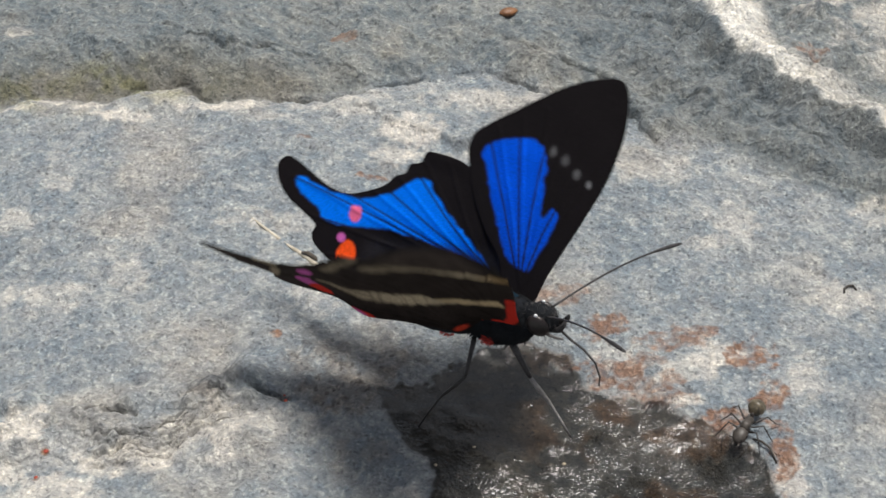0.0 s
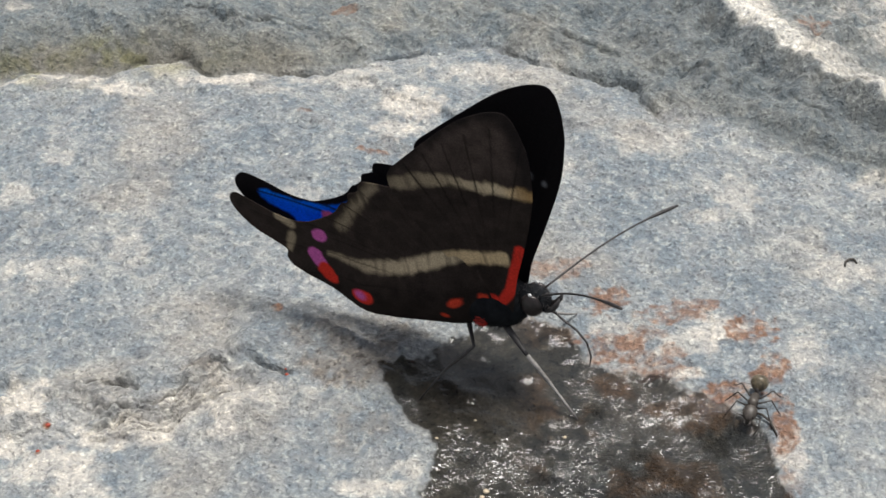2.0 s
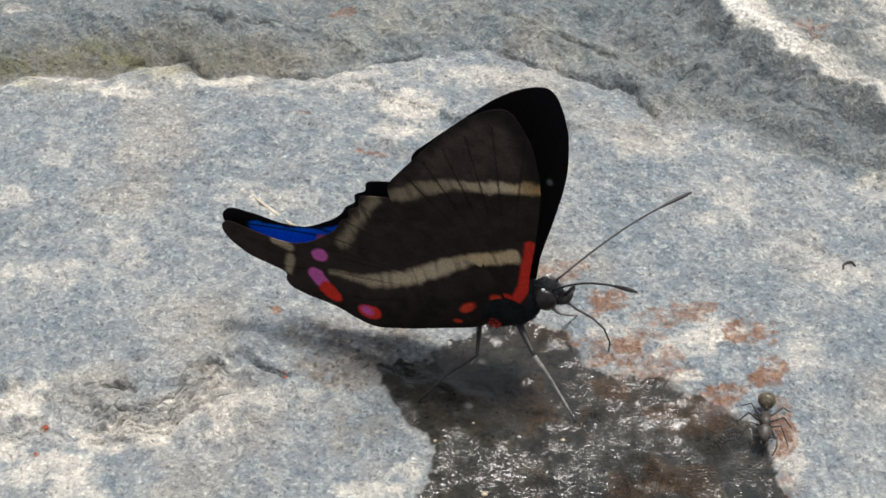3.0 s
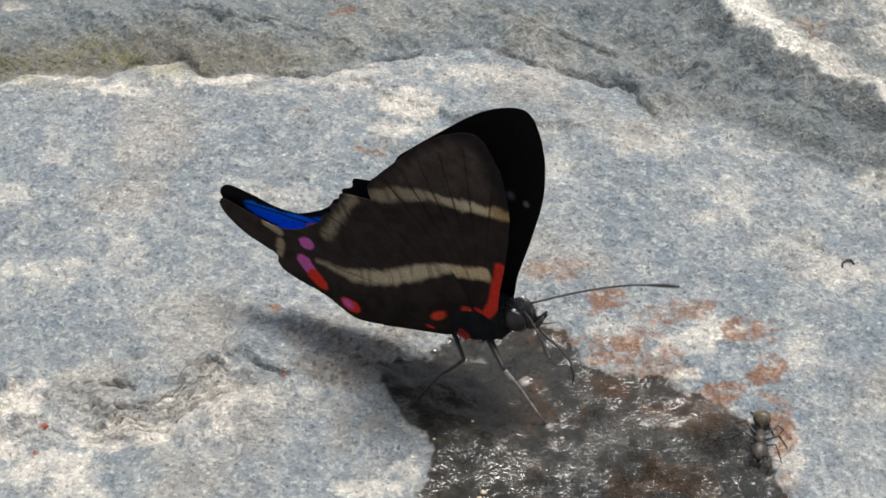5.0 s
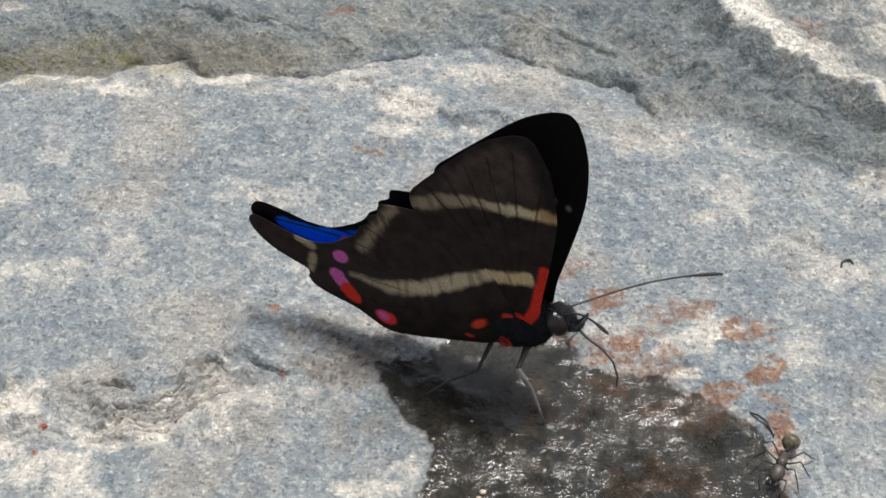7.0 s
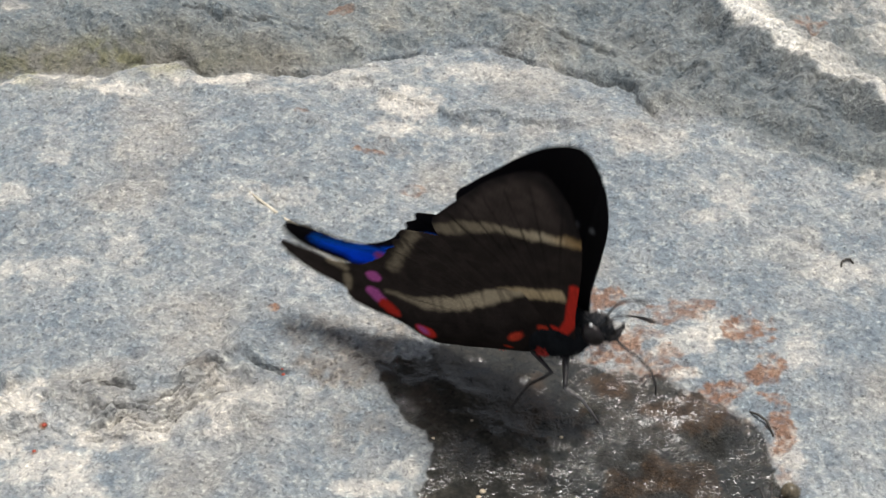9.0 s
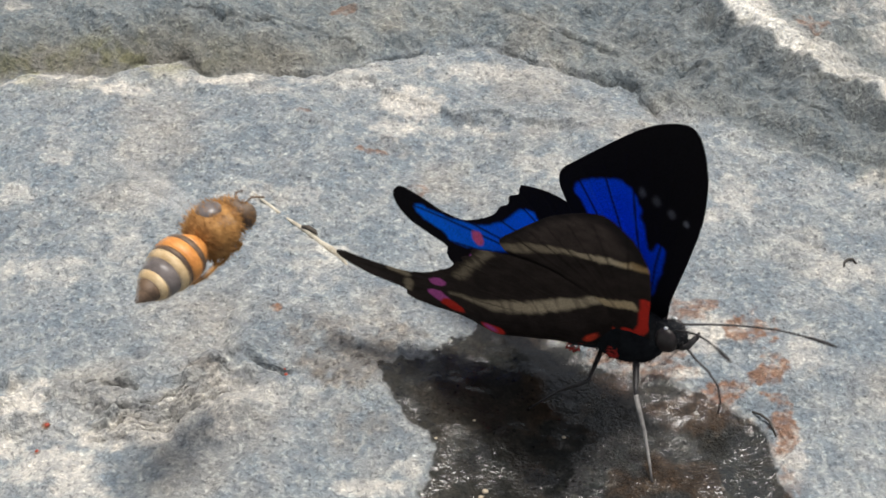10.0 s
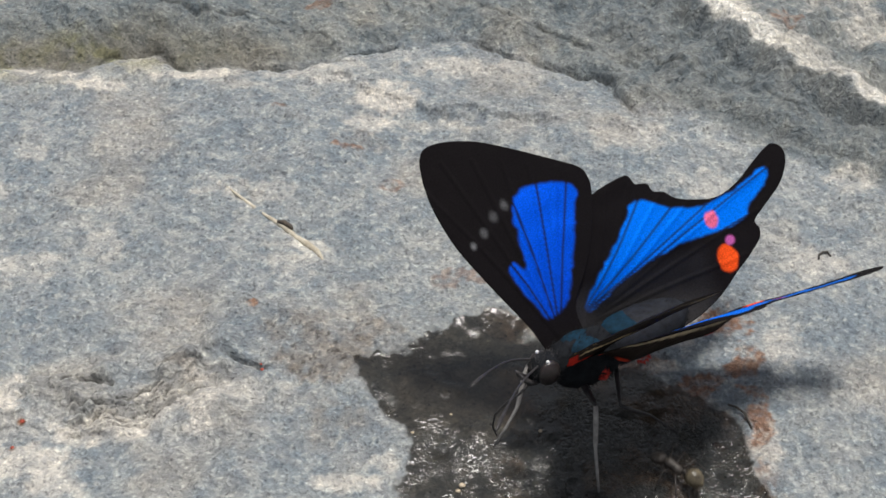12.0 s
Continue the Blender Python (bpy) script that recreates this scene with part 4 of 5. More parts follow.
    for side in ("left", "right"):
        pts, rad = [], []
        for k in range(25):
            f = k / 24
            pts.append(Vector((13.0 * f, 0, 0.9 * math.sin(f * 2.6) - 0.0)) * MM)
            rad.append((0.085 - 0.02 * f + 0.085 * float(step(0.72, 0.9, f)) * (1 - 0.75 * float(step(0.94, 1.0, f)))) * MM)
        antennae[side] = part("antenna", tube(pts, rad, 8), horn, fly, "thin dark antenna with a slender club")
    legs = {}
    for side in ("left", "right"):
        for pair in ("front", "rear"):
            leg = part("leg", tube([Vector((x, 0, 0)) * MM for x in (0, 0.5, 1.6, 2.6, FEMUR)], [w if pair == "front" else w * 0.72 for w in (0.00026, 0.00028, 0.00024, 0.00019, 0.00015)], 9), horn, fly, "dark leg")
            shin = tube([Vector(p) * MM for p in ((0, 0, 0), (1.2, 0, -0.12), (2.9, 0, -0.42), (3.3, 0, -0.46), (4.9, 0, -0.28), (SHIN, 0, 0))], [0.00017, 0.0002, 0.00017, 0.00013, 0.00012, 0.00008] if pair == "front" else [0.00014, 0.00015, 0.00012, 0.0001, 0.00008, 0.00006], 8)
            # rear shins take dark horn colour in place of the shade they stand in
            foot = part("shin", shin, shin_m if pair == "front" else horn, leg, "pale grey shin and foot" if pair == "front" else "shin and foot, dark with painted shade")
            legs[side, pair] = (leg, foot)
    return fly, wings, antennae, legs


butterfly, wings, antennae, legs = build_butterfly()


# ------------------------------------------------------------ the ant
def build_ant():
    ant = new("ant")
    tagged(ant, "grey-brown ant with a pale bronze abdomen on the rock", "ant")
    grey = speckled("ant_grey", (0.022, 0.019, 0.017), (0.085, 0.072, 0.06), 0.0005, 0.45)
    bronze = speckled("ant_bronze", (0.03, 0.025, 0.018), (0.17, 0.14, 0.09), 0.0009, 0.33)
    dark = speckled("ant_leg", (0.012, 0.010, 0.009), (0.04, 0.032, 0.028), 0.0005, 0.45)
    rows = [(x, ry * (1 + 0.03 * math.sin(x * 16)), rz * (1 + 0.03 * math.sin(x * 16)), z) for x, ry, rz, z in
            swell([(-0.95, 0.12, 0.12, 1.0), (-1.15, 0.48, 0.44, 1.05), (-1.6, 0.68, 0.62, 1.1), (-2.1, 0.55, 0.52, 1.0), (-2.45, 0.1, 0.1, 0.9)], 26)]
    gaster = part("abdomen", lathe(rows, 22), bronze, ant, "pale bronze banded abdomen")
    part("fur", fur(rows, 160, 0.12, 0.012, 3, 1.0), bronze, gaster)
    part("waist", lathe(swell([(-0.55, 0.14, 0.15, 0.8), (-0.75, 0.16, 0.3, 0.95), (-0.98, 0.13, 0.14, 0.95)], 8), 14), dark, ant)
    part("thorax", lathe(swell([(-0.6, 0.2, 0.2, 0.8), (-0.3, 0.36, 0.36, 0.85), (0.15, 0.34, 0.34, 0.95), (0.6, 0.42, 0.4, 1.0), (0.95, 0.2, 0.2, 0.95)], 16), 18), grey, ant)
    head = part("head", lathe(swell([(0.9, 0.16, 0.15, 0.9), (1.15, 0.5, 0.4, 0.9), (1.6, 0.55, 0.42, 0.82), (2.05, 0.36, 0.28, 0.7), (2.2, 0.12, 0.1, 0.65)], 14), 20), grey, ant)
    for s in (1, -1):
        part("eye", ball(0.12, 0.08, 0.12, (1.5, s * 0.5, 0.95), 10), dark, head)
        part("jaw", tube([Vector(p) * MM for p in ((2.1, s * 0.22, 0.6), (2.4, s * 0.22, 0.52), (2.55, s * 0.05, 0.5))], [0.0001, 0.00008, 0.00003], 6), dark, head)
        part("feeler", tube([Vector(p) * MM for p in ((2.0, s * 0.22, 0.85), (2.2, s * 0.9, 1.1), (2.75, s * 0.95, 0.7), (3.2, s * 0.7, 0.25))], [0.00006, 0.00006, 0.00006, 0.00005], 6), dark, head, "thin bent feeler")
        for x, dx, dy in ((0.65, 1.1, 1.6), (0.25, -0.1, 1.9), (-0.2, -1.4, 1.7)):
            pts = ((x, s * 0.25, 0.8), (x + 0.15 * dx, s * 0.5, 0.8), (x + 0.45 * dx, s * (0.25 + 0.55 * dy), 1.35), (x + 0.85 * dx, s * (0.25 + 0.85 * dy), 0.45), (x + 1.15 * dx, s * (0.25 + dy), 0.02))
            part("leg", tube([Vector(p) * MM for p in pts], [0.00007, 0.00008, 0.00006, 0.00005, 0.00003], 7), dark, ant)
    return ant


# ------------------------------------------------------------ the bee
def build_bee():
    bee = new("bee")
    tagged(bee, "flying honeybee with a furry orange thorax and banded abdomen", "bee")
    fuzz = speckled("orange_fur", (0.20, 0.085, 0.02), (0.52, 0.27, 0.08), 0.001, 0.8)
    orange = speckled("orange_band", (0.50, 0.17, 0.03), (0.80, 0.36, 0.10), 0.0012, 0.5)
    cream = speckled("cream_band", (0.45, 0.30, 0.14), (0.72, 0.55, 0.33), 0.0012, 0.6)
    black = speckled("dark_band", (0.06, 0.035, 0.022), (0.19, 0.12, 0.07), 0.001, 0.6)
    grey = speckled("grey_back", (0.09, 0.075, 0.07), (0.20, 0.17, 0.16), 0.001, 0.35)
    rows = swell([(2.9, 0.7, 0.7, 0.1), (2.4, 1.5, 1.5, 0.1), (1.1, 1.95, 1.9, 0), (-0.1, 1.6, 1.6, 0), (-0.7, 0.7, 0.7, -0.1)], 16)
    thorax = part("thorax", lathe(rows, 24, 0.05), fuzz, bee, "orange furry thorax")
    part("fur", fur(rows, 1100, 0.6, 0.04, 8, 0.1), fuzz, thorax)
    part("back_plate", ball(0.95, 0.95, 0.5, (1.15, 0, 1.62), 18), grey, thorax, "bare grey plate on the back")
    head_rows = swell([(2.7, 0.6, 0.6, 0), (3.2, 1.45, 1.2, -0.1), (3.8, 1.4, 1.2, -0.2), (4.3, 0.6, 0.7, -0.4)], 10)
    head = part("head", lathe(head_rows, 22), black, bee, "dark head")
    part("fur", fur(head_rows, 300, 0.4, 0.035, 9, -0.3), fuzz, head)
    for s in (1, -1):
        part("eye", ball(0.7, 0.42, 0.95, (3.6, s * 1.15, -0.05), 16), black, head, "dark glossy eye")
        part("feeler", tube([Vector(p) * MM for p in ((4.1, s * 0.4, 0.3), (4.7, s * 0.7, 0.7), (5.6, s * 1.0, 0.2))], [0.0001, 0.00009, 0.00008], 6), black, head)
    bands = ((-0.6, -1.7, 0.9, 1.65, orange), (-1.7, -2.2, 1.72, 1.8, black), (-2.2, -3.1, 1.84, 1.85, orange), (-3.1, -3.5, 1.8, 1.76, black), (-3.5, -4.1, 1.76, 1.62, cream),
             (-4.1, -5.1, 1.56, 1.35, grey), (-5.1, -5.6, 1.3, 1.05, cream), (-5.6, -6.9, 1.0, 0.15, black))
    for x0, x1, r0, r1, mat in bands:
        droop = lambda x: -0.1 - 0.012 * (x + 0.6) ** 2
        part("band", lathe([(x0 + (x1 - x0) * f, r, r * 0.93, droop(x0 + (x1 - x0) * f)) for f, r in ((-0.06, r0 * 0.9), (0.0, r0), (0.5, (r0 + r1) / 2 * 1.02), (1.0, r1), (1.05, r1 * 0.9))], 24), mat, bee)
    glass, nodes, links, bsdf = material("clear_wing")
    bsdf.inputs["Base Color"].default_value = (0.8, 0.78, 0.74, 1)
    bsdf.inputs["Alpha"].default_value = 0.07
    bsdf.inputs["Roughness"].default_value = 0.25
    flaps = []
    for s in (1, -1):
        for name, base, length, wide, back in (("forewing", (1.6, 0.9, 1.2), 8.0, 1.4, 0.35), ("hindwing", (0.8, 0.9, 1.1), 5.4, 1.1, 0.75)):
            bm, top, low = bmesh.new(), [], []
            for k in range(13):
                f = k / 12
                w = wide * (math.sin(math.pi * min(1, f * 0.85 + 0.12)) ** 0.7)
                for ring, dz in ((top, 0.02), (low, -0.02)):
                    ring.append([bm.verts.new(Vector((q * w - f * length * back * 0.5, s * f * length, dz + 0.2 * math.sin(3 * f))) * MM) for q in (-0.6, 0.0, 0.4)])
            for k in range(12):
                for q in (0, 1):
                    bm.faces.new((top[k][q], top[k][q + 1], top[k + 1][q + 1], top[k + 1][q]))
                    bm.faces.new((low[k][q], low[k + 1][q], low[k + 1][q + 1], low[k][q + 1]))
            wing = part(name, bm, glass, bee, "clear veined wing")
            wing.location = Vector((base[0], s * base[1], base[2])) * MM
            flaps.append((s, wing, base))
        for x, dx in ((2.0, 0.8), (1.0, -0.6), (0.0, -1.8)):
            pts = ((x, s * 0.8, -1.2), (x + dx * 0.3, s * 1.2, -1.6), (x + dx * 0.6 - 0.4, s * 1.0, -1.9), (x + dx * 0.8 - 1.0, s * 0.7, -2.0))
            part("leg", tube([Vector(p) * MM for p in pts], [0.00018, 0.0002, 0.00016, 0.00008], 8), fuzz, bee)
    return bee, flaps


# ------------------------------------------------------------ small things lying on the rock
def lay(points, lift):
    return [Vector((x, y, rock_z(x, y) + lift)) * MM for x, y in points]


def build_straw():
    straw_m = speckled("bleached_straw", (0.38, 0.33, 0.25), (0.64, 0.59, 0.48), 0.0012, 0.7)
    dark = speckled("dark_knot", (0.03, 0.025, 0.02), (0.10, 0.08, 0.06), 0.0006, 0.7)
    thing = new("straw")
    tagged(thing, "bleached broken straw with a dark knot pressed on the rock", "straw")
    way = [(-17.6, 7.9), (-16.4, 6.7), (-15.0, 5.5), (-13.4, 3.7), (-11.6, 2.1), (-10.6, 1.0), (-9.6, -0.1), (-8.6, -1.3), (-8.1, -2.4)]
    part("stem", tube(lay(way, 0.0), [0.00005, 0.0001, 0.00017, 0.00013, 0.00027, 0.00022, 0.00032, 0.00027, 0.0001], 10), straw_m, thing)
    part("knot", tube(lay([(-12.2, 2.5), (-11.6, 2.3), (-11.0, 1.8), (-10.8, 1.5)], 0.38), [0.0001, 0.00024, 0.0002, 0.00006], 8), dark, thing, "dark torn knot")
    return thing


def build_fibre(points, radius, name, label, mat, lift=0.12):
    thing = new(name)
    tagged(thing, label, "fibre")
    pts = [p + Vector((0, 0, lift * MM * (0.4 + 2.2 * math.sin(math.pi * i / (len(points) - 1))))) for i, p in enumerate(lay(points, 0.0))]
    part("strand", tube(pts, [radius * MM * (0.6 + 0.6 * math.sin(math.pi * (0.15 + 0.7 * i / (len(points) - 1)))) for i in range(len(points))], 7), mat, thing)
    return thing


def build_seed():
    m = speckled("seed_coat", (0.10, 0.04, 0.015), (0.30, 0.14, 0.06), 0.0008, 0.5)
    thing = new("seed")
    tagged(thing, "small brown seed lying on the upper rock", "seed")
    part("husk", lathe(swell([(-1.0, 0.1, 0.08, 0), (-0.6, 0.5, 0.32, 0), (0.1, 0.62, 0.4, 0), (0.7, 0.4, 0.28, 0), (1.0, 0.08, 0.06, 0)], 14), 18, 0.04), m, thing)
    thing.matrix_basis = pose(6.7 * MM, 41.3 * MM, (rock_z(6.7, 41.3) + 0.3) * MM, 0, 0, 20)
    return thing


def build_grain(x, y, r, mat, k):
    bm = bmesh.new()
    bmesh.ops.create_icosphere(bm, subdivisions=2, radius=1)
    for v in bm.verts:
        v.co *= 1 + 0.25 * noise.noise(v.co * 1.3 + Vector((k, 0, 0)))
    bmesh.ops.transform(bm, matrix=Matrix.Diagonal((r * MM, r * 0.8 * MM, r * 0.6 * MM, 1)), verts=bm.verts)
    ob = part("grit", bm, mat, None, "tiny rust-red grain of grit on the rock")
    tagged(ob, "", "grit", "red grains on the rock")
    ob.location = Vector((x, y, rock_z(x, y) + 0.3 * r)) * MM
    return ob


def build_drop():
    clear, nodes, links, bsdf = material("clear_fluid")
    bsdf.inputs["Base Color"].default_value = (0.62, 0.80, 0.74, 1)
    bsdf.inputs["Alpha"].default_value = 0.45
    bsdf.inputs["Roughness"].default_value = 0.12
    drop = new("water_drop")
    tagged(drop, "clear greenish drop squirted out by the butterfly", "drop")
    part("bead", ball(0.75, 0.55, 0.5, (0.5, 0, -0.5), 18), clear, drop)
    part("bead", ball(0.85, 0.5, 0.45, (-0.6, 0.3, 0.9), 18), clear, drop)
    return drop


ant = build_ant()
drop = build_drop()
bee, bee_wings = build_bee()
straw = build_straw()
twine = speckled("dark_fibre", (0.02, 0.017, 0.015), (0.07, 0.06, 0.05), 0.0008, 0.6)
build_fibre([(33.4, -2.6), (33.5, -2.1), (33.9, -1.7), (34.3, -1.6), (34.6, -1.9)], 0.09, "plant_curl", "dark curled plant fibre on the dry rock", twine, 0.08)
build_fibre([(23.4, -19.3), (23.9, -19.8), (24.4, -20.7), (24.8, -21.8)], 0.09, "rootlet", "thin dark rootlet at the edge of the damp hollow", twine, 0.15)
seed = build_seed()
grit_m = speckled("red_grit", (0.25, 0.035, 0.02), (0.5, 0.10, 0.06), 0.0004, 0.7)
for k, (gx, gy, gr) in enumerate(((-12.2, -15.7, 0.16), (-29.8, -20.8, 0.2), (-30.1, -23.3, 0.16), (-12.4, -14.6, 0.1), (44.5, 12.5, 0.3))):
    build_grain(gx, gy, gr, grit_m, k)
pale_m = speckled("pale_grit", (0.35, 0.27, 0.18), (0.7, 0.6, 0.45), 0.0004, 0.6)
for k, (gx, gy, gr) in enumerate(((3.0, -26.7, 0.26), (2.7, -27.3, 0.2), (9.0, -21.5, 0.16), (-0.6, -21.9, 0.14), (2.3, -20.0, 0.12))):
    tagged(build_grain(gx, gy, gr, pale_m, k + 9), "tiny pale grain of sand in the damp hollow", "grit", "pale grains in the hollow")


# ------------------------------------------------------------ what moves, and when
# seconds; lift of the left and right wings, sweep and tilt of the left and right forewings and hindwings, and how much higher the hindwings lift, in degrees, follow in WINGS
# seconds; place of the thorax in millimetres; heading, nose-up and lean in degrees
BODY = [
    (0.0, 4.62, -16.34, 9.30, -26.7, 12.6, 7.9),
    (0.3, 4.12, -14.76, 7.46, -25.3, 11.4, 5.0),
    (0.5, 4.39, -14.18, 6.95, -25.3, 11.6, 0.5),
    (1.0, 4.30, -14.45, 6.71, -26.6, 11.0, 1.5),
    (1.5, 4.44, -13.27, 5.70, -24.6, 10.8, 7.6),
    (2.0, 4.19, -14.29, 6.64, -24.3, 12.9, 2.7),
    (2.5, 5.09, -14.18, 6.69, -16.3, 13.3, 4.9),
    (3.0, 5.12, -14.35, 7.09, -15.6, 15.1, 4.1),
    (3.2, 4.99, -14.44, 7.04, -16.3, 15.0, 3.8),
    (4.8, 2.78, -15.96, 6.96, -24.6, 10.8, 1.9),
    (5.0, 3.19, -16.26, 7.17, -27.6, 11.9, 2.8),
    (5.5, 3.67, -16.15, 7.07, -26.9, 13.3, 2.4),
    (6.0, 4.72, -15.70, 6.83, -23.6, 14.4, 1.9),
    (6.5, 5.89, -16.69, 6.93, -26.5, 12.6, 2.3),
    (7.0, 6.24, -16.33, 6.55, -24.5, 14.2, 1.6),
    (7.2, 6.05, -16.69, 6.71, -25.9, 14.7, 1.8),
    (8.8, 8.39, -13.96, 7.24, 3.3, 15.2, 2.8),
    (8.9, 8.35, -15.44, 6.65, -14.6, 16.3, 4.2),
    (9.0, 8.89, -17.80, 6.89, -26.9, 15.8, 5.4),
    (9.1, 9.06, -18.61, 6.82, -39.0, 16.2, 5.5),
    (9.3, 10.94, -17.92, 6.20, -39.5, 15.3, 0.7),
    (9.5, 13.20, -17.65, 6.24, -36.4, 16.4, -2.7),
    (9.8, 13.75, -17.72, 5.98, -35.9, 14.0, -6.6),
    (10.0, 14.18, -17.73, 6.26, -32.3, 14.9, -7.4),
    (10.2, 15.36, -18.37, 7.72, -16.6, 13.7, -12.6),
    (10.4, 16.20, -19.75, 10.63, 3.3, 18.2, -19.1),
    (10.5, 16.26, -20.18, 10.36, -2.3, 18.2, -21.9),
    (10.6, 16.52, -20.02, 9.41, -8.1, 16.8, -20.2),
    (10.8, 15.70, -19.85, 6.49, -41.6, 10.1, -9.5),
    (11.0, 14.65, -20.87, 6.74, -62.3, 12.1, 1.0),
    (11.2, 14.66, -20.93, 6.37, -69.6, 7.8, 7.3),
    (11.3, 13.57, -21.25, 6.66, -84.5, 8.1, 6.5),
    (11.5, 13.62, -21.38, 7.13, -97.1, 8.9, 4.7),
    (11.7, 14.08, -18.64, 4.06, -100.0, 7.4, 6.2),
    (11.9, 12.24, -19.54, 4.85, -152.3, -3.5, 20.8),
    (11.97, 11.68, -20.15, 5.43, -151.7, -0.8, 9.2),
    (12.0, 11.68, -20.15, 5.43, -151.7, -0.8, 9.2),
]
WINGS = [
    (0.0, 40.3, 61.4, -6.7, 0.1, 0.8, -1.3, -0.9, 4.3, -2.7, -0.7, -1.1, 0.1),
    (0.3, 80.4, 91.0, -6.0, 0.8, 3.4, 3.9, -0.6, 0.7, -2.7, -3.6, -1.3, -0.0),
    (0.5, 83.3, 83.4, -6.4, 0.3, 1.9, 3.7, -0.0, 1.7, -2.1, -1.2, -1.4, -0.1),
    (1.0, 85.5, 85.6, -6.4, -0.7, 1.9, 3.6, -0.0, 1.6, -1.8, -1.6, -1.0, 0.0),
    (1.5, 79.6, 91.6, -4.8, 2.6, 1.7, 2.2, 0.8, 2.1, -0.9, -2.9, -0.5, 0.2),
    (2.0, 83.9, 90.8, -6.0, -0.8, 1.8, 4.7, -0.6, 1.3, -1.7, -2.5, -0.0, 0.4),
    (2.5, 81.3, 94.9, -6.2, 1.1, 1.2, 2.8, -0.4, 1.5, -1.0, -3.4, 0.4, 0.6),
    (3.0, 86.2, 92.4, -7.5, 0.2, 2.5, 4.2, -0.2, 1.1, -0.7, -3.6, -0.6, 0.2),
    (3.2, 87.4, 91.0, -7.2, 0.9, 2.8, 5.1, -1.1, 0.4, -1.3, -4.2, -0.5, 0.2),
    (4.8, 88.8, 86.2, -4.4, 2.5, 4.1, 7.6, -1.8, -0.1, -2.5, -3.6, 0.0, 0.0),
    (5.0, 88.8, 87.3, -5.5, 0.7, 3.9, 7.0, -1.0, 0.1, -2.1, -3.4, 0.1, -0.0),
    (5.5, 89.1, 87.6, -5.7, 0.6, 3.6, 7.1, -1.3, -0.0, -2.4, -3.1, 0.2, -0.1),
    (6.0, 87.1, 88.6, -7.7, -0.9, 1.8, 4.5, -1.6, -0.3, -2.4, -3.1, 0.4, -0.1),
    (6.5, 91.3, 86.0, -6.6, -0.6, 3.1, 6.1, -1.1, 0.1, -2.2, -2.9, 0.3, -0.1),
    (7.0, 89.2, 87.8, -7.7, -1.9, 1.9, 4.4, -0.9, 0.2, -2.2, -2.8, 0.2, -0.1),
    (7.2, 87.9, 88.2, -7.3, 0.1, 1.6, 4.3, -0.9, 0.1, -2.3, -3.0, 0.2, -0.1),
    (8.8, 87.8, 86.7, -4.8, 3.9, 5.7, 8.7, 0.6, 2.1, -0.4, -1.5, -0.1, -0.1),
    (8.9, 91.8, 85.6, -6.3, -0.8, 5.5, 12.4, -0.5, -0.0, -2.4, -3.5, -0.2, -0.1),
    (9.0, 95.6, 81.8, -6.5, -1.6, 2.7, 7.2, 1.2, 0.8, -1.3, -2.7, -0.2, -0.1),
    (9.1, 99.1, 77.5, -5.7, -2.5, 1.2, 5.1, 2.5, 1.8, -0.1, -1.0, -0.5, -0.3),
    (9.3, 97.2, 76.7, -5.3, -2.3, 1.3, 3.7, 1.0, 1.4, -0.9, -0.4, -1.2, -0.5),
    (9.5, 96.3, 76.7, -6.3, -2.1, 2.7, 3.6, 0.4, 1.5, -0.3, 0.7, -1.9, -0.8),
    (9.8, 98.6, 68.4, -5.3, -1.0, 4.2, 3.5, 0.2, 1.5, -0.0, 2.4, -3.0, -1.2),
    (10.0, 95.4, 57.0, -7.2, -1.7, 3.1, 0.2, 1.6, 2.6, 2.0, 4.8, -3.6, -1.5),
    (10.2, 105.1, 58.8, -5.7, 1.0, 5.2, 2.3, 1.8, 4.8, 2.6, 5.8, -3.9, -1.4),
    (10.4, 105.9, 51.6, -11.0, -3.3, 0.8, 4.0, -1.3, 6.2, -1.1, 5.5, -4.1, -1.2),
    (10.5, 107.8, 49.4, -9.9, -2.7, 1.4, 3.9, -0.2, 7.3, -0.1, 6.4, -4.3, -1.2),
    (10.6, 104.1, 51.9, -8.0, -0.6, 2.3, 3.9, 1.2, 7.1, 0.3, 6.4, -4.2, -1.0),
    (10.8, 84.5, 50.7, -9.1, -5.0, -3.2, -1.2, 6.1, 6.2, 2.4, 5.3, -4.0, -0.7),
    (11.0, 87.3, 67.9, -4.7, -6.1, -2.4, -2.2, 11.0, 7.2, 3.7, 5.2, -3.9, -0.4),
    (11.2, 86.8, 75.3, 0.3, -3.7, -1.5, -1.9, 10.1, 5.7, 3.8, 2.7, -2.7, -0.3),
    (11.3, 76.9, 57.4, -3.7, -2.2, -4.2, -5.3, 4.7, 2.1, -3.3, -1.0, -0.8, -0.4),
    (11.5, 30.7, 27.6, -10.4, -5.9, -4.8, -4.8, 14.1, 5.3, -0.6, -2.6, -1.6, -0.8),
    (11.7, 56.4, 54.8, -6.2, -3.1, -6.6, -5.9, 12.5, 5.3, 3.9, -2.8, -5.3, -0.9),
    (11.9, 50.6, 90.6, -4.6, -7.7, -4.7, -3.4, 6.8, -0.3, 5.2, -0.4, -1.3, -0.3),
    (11.97, 43.1, 56.2, -0.7, -4.6, 5.1, 1.4, 0.9, -5.8, 4.1, -5.4, -10.2, -1.6),
    (12.0, 43.1, 56.2, -0.7, -4.6, 5.1, 1.4, 0.9, -5.8, 4.1, -5.4, -10.2, -1.6),
]
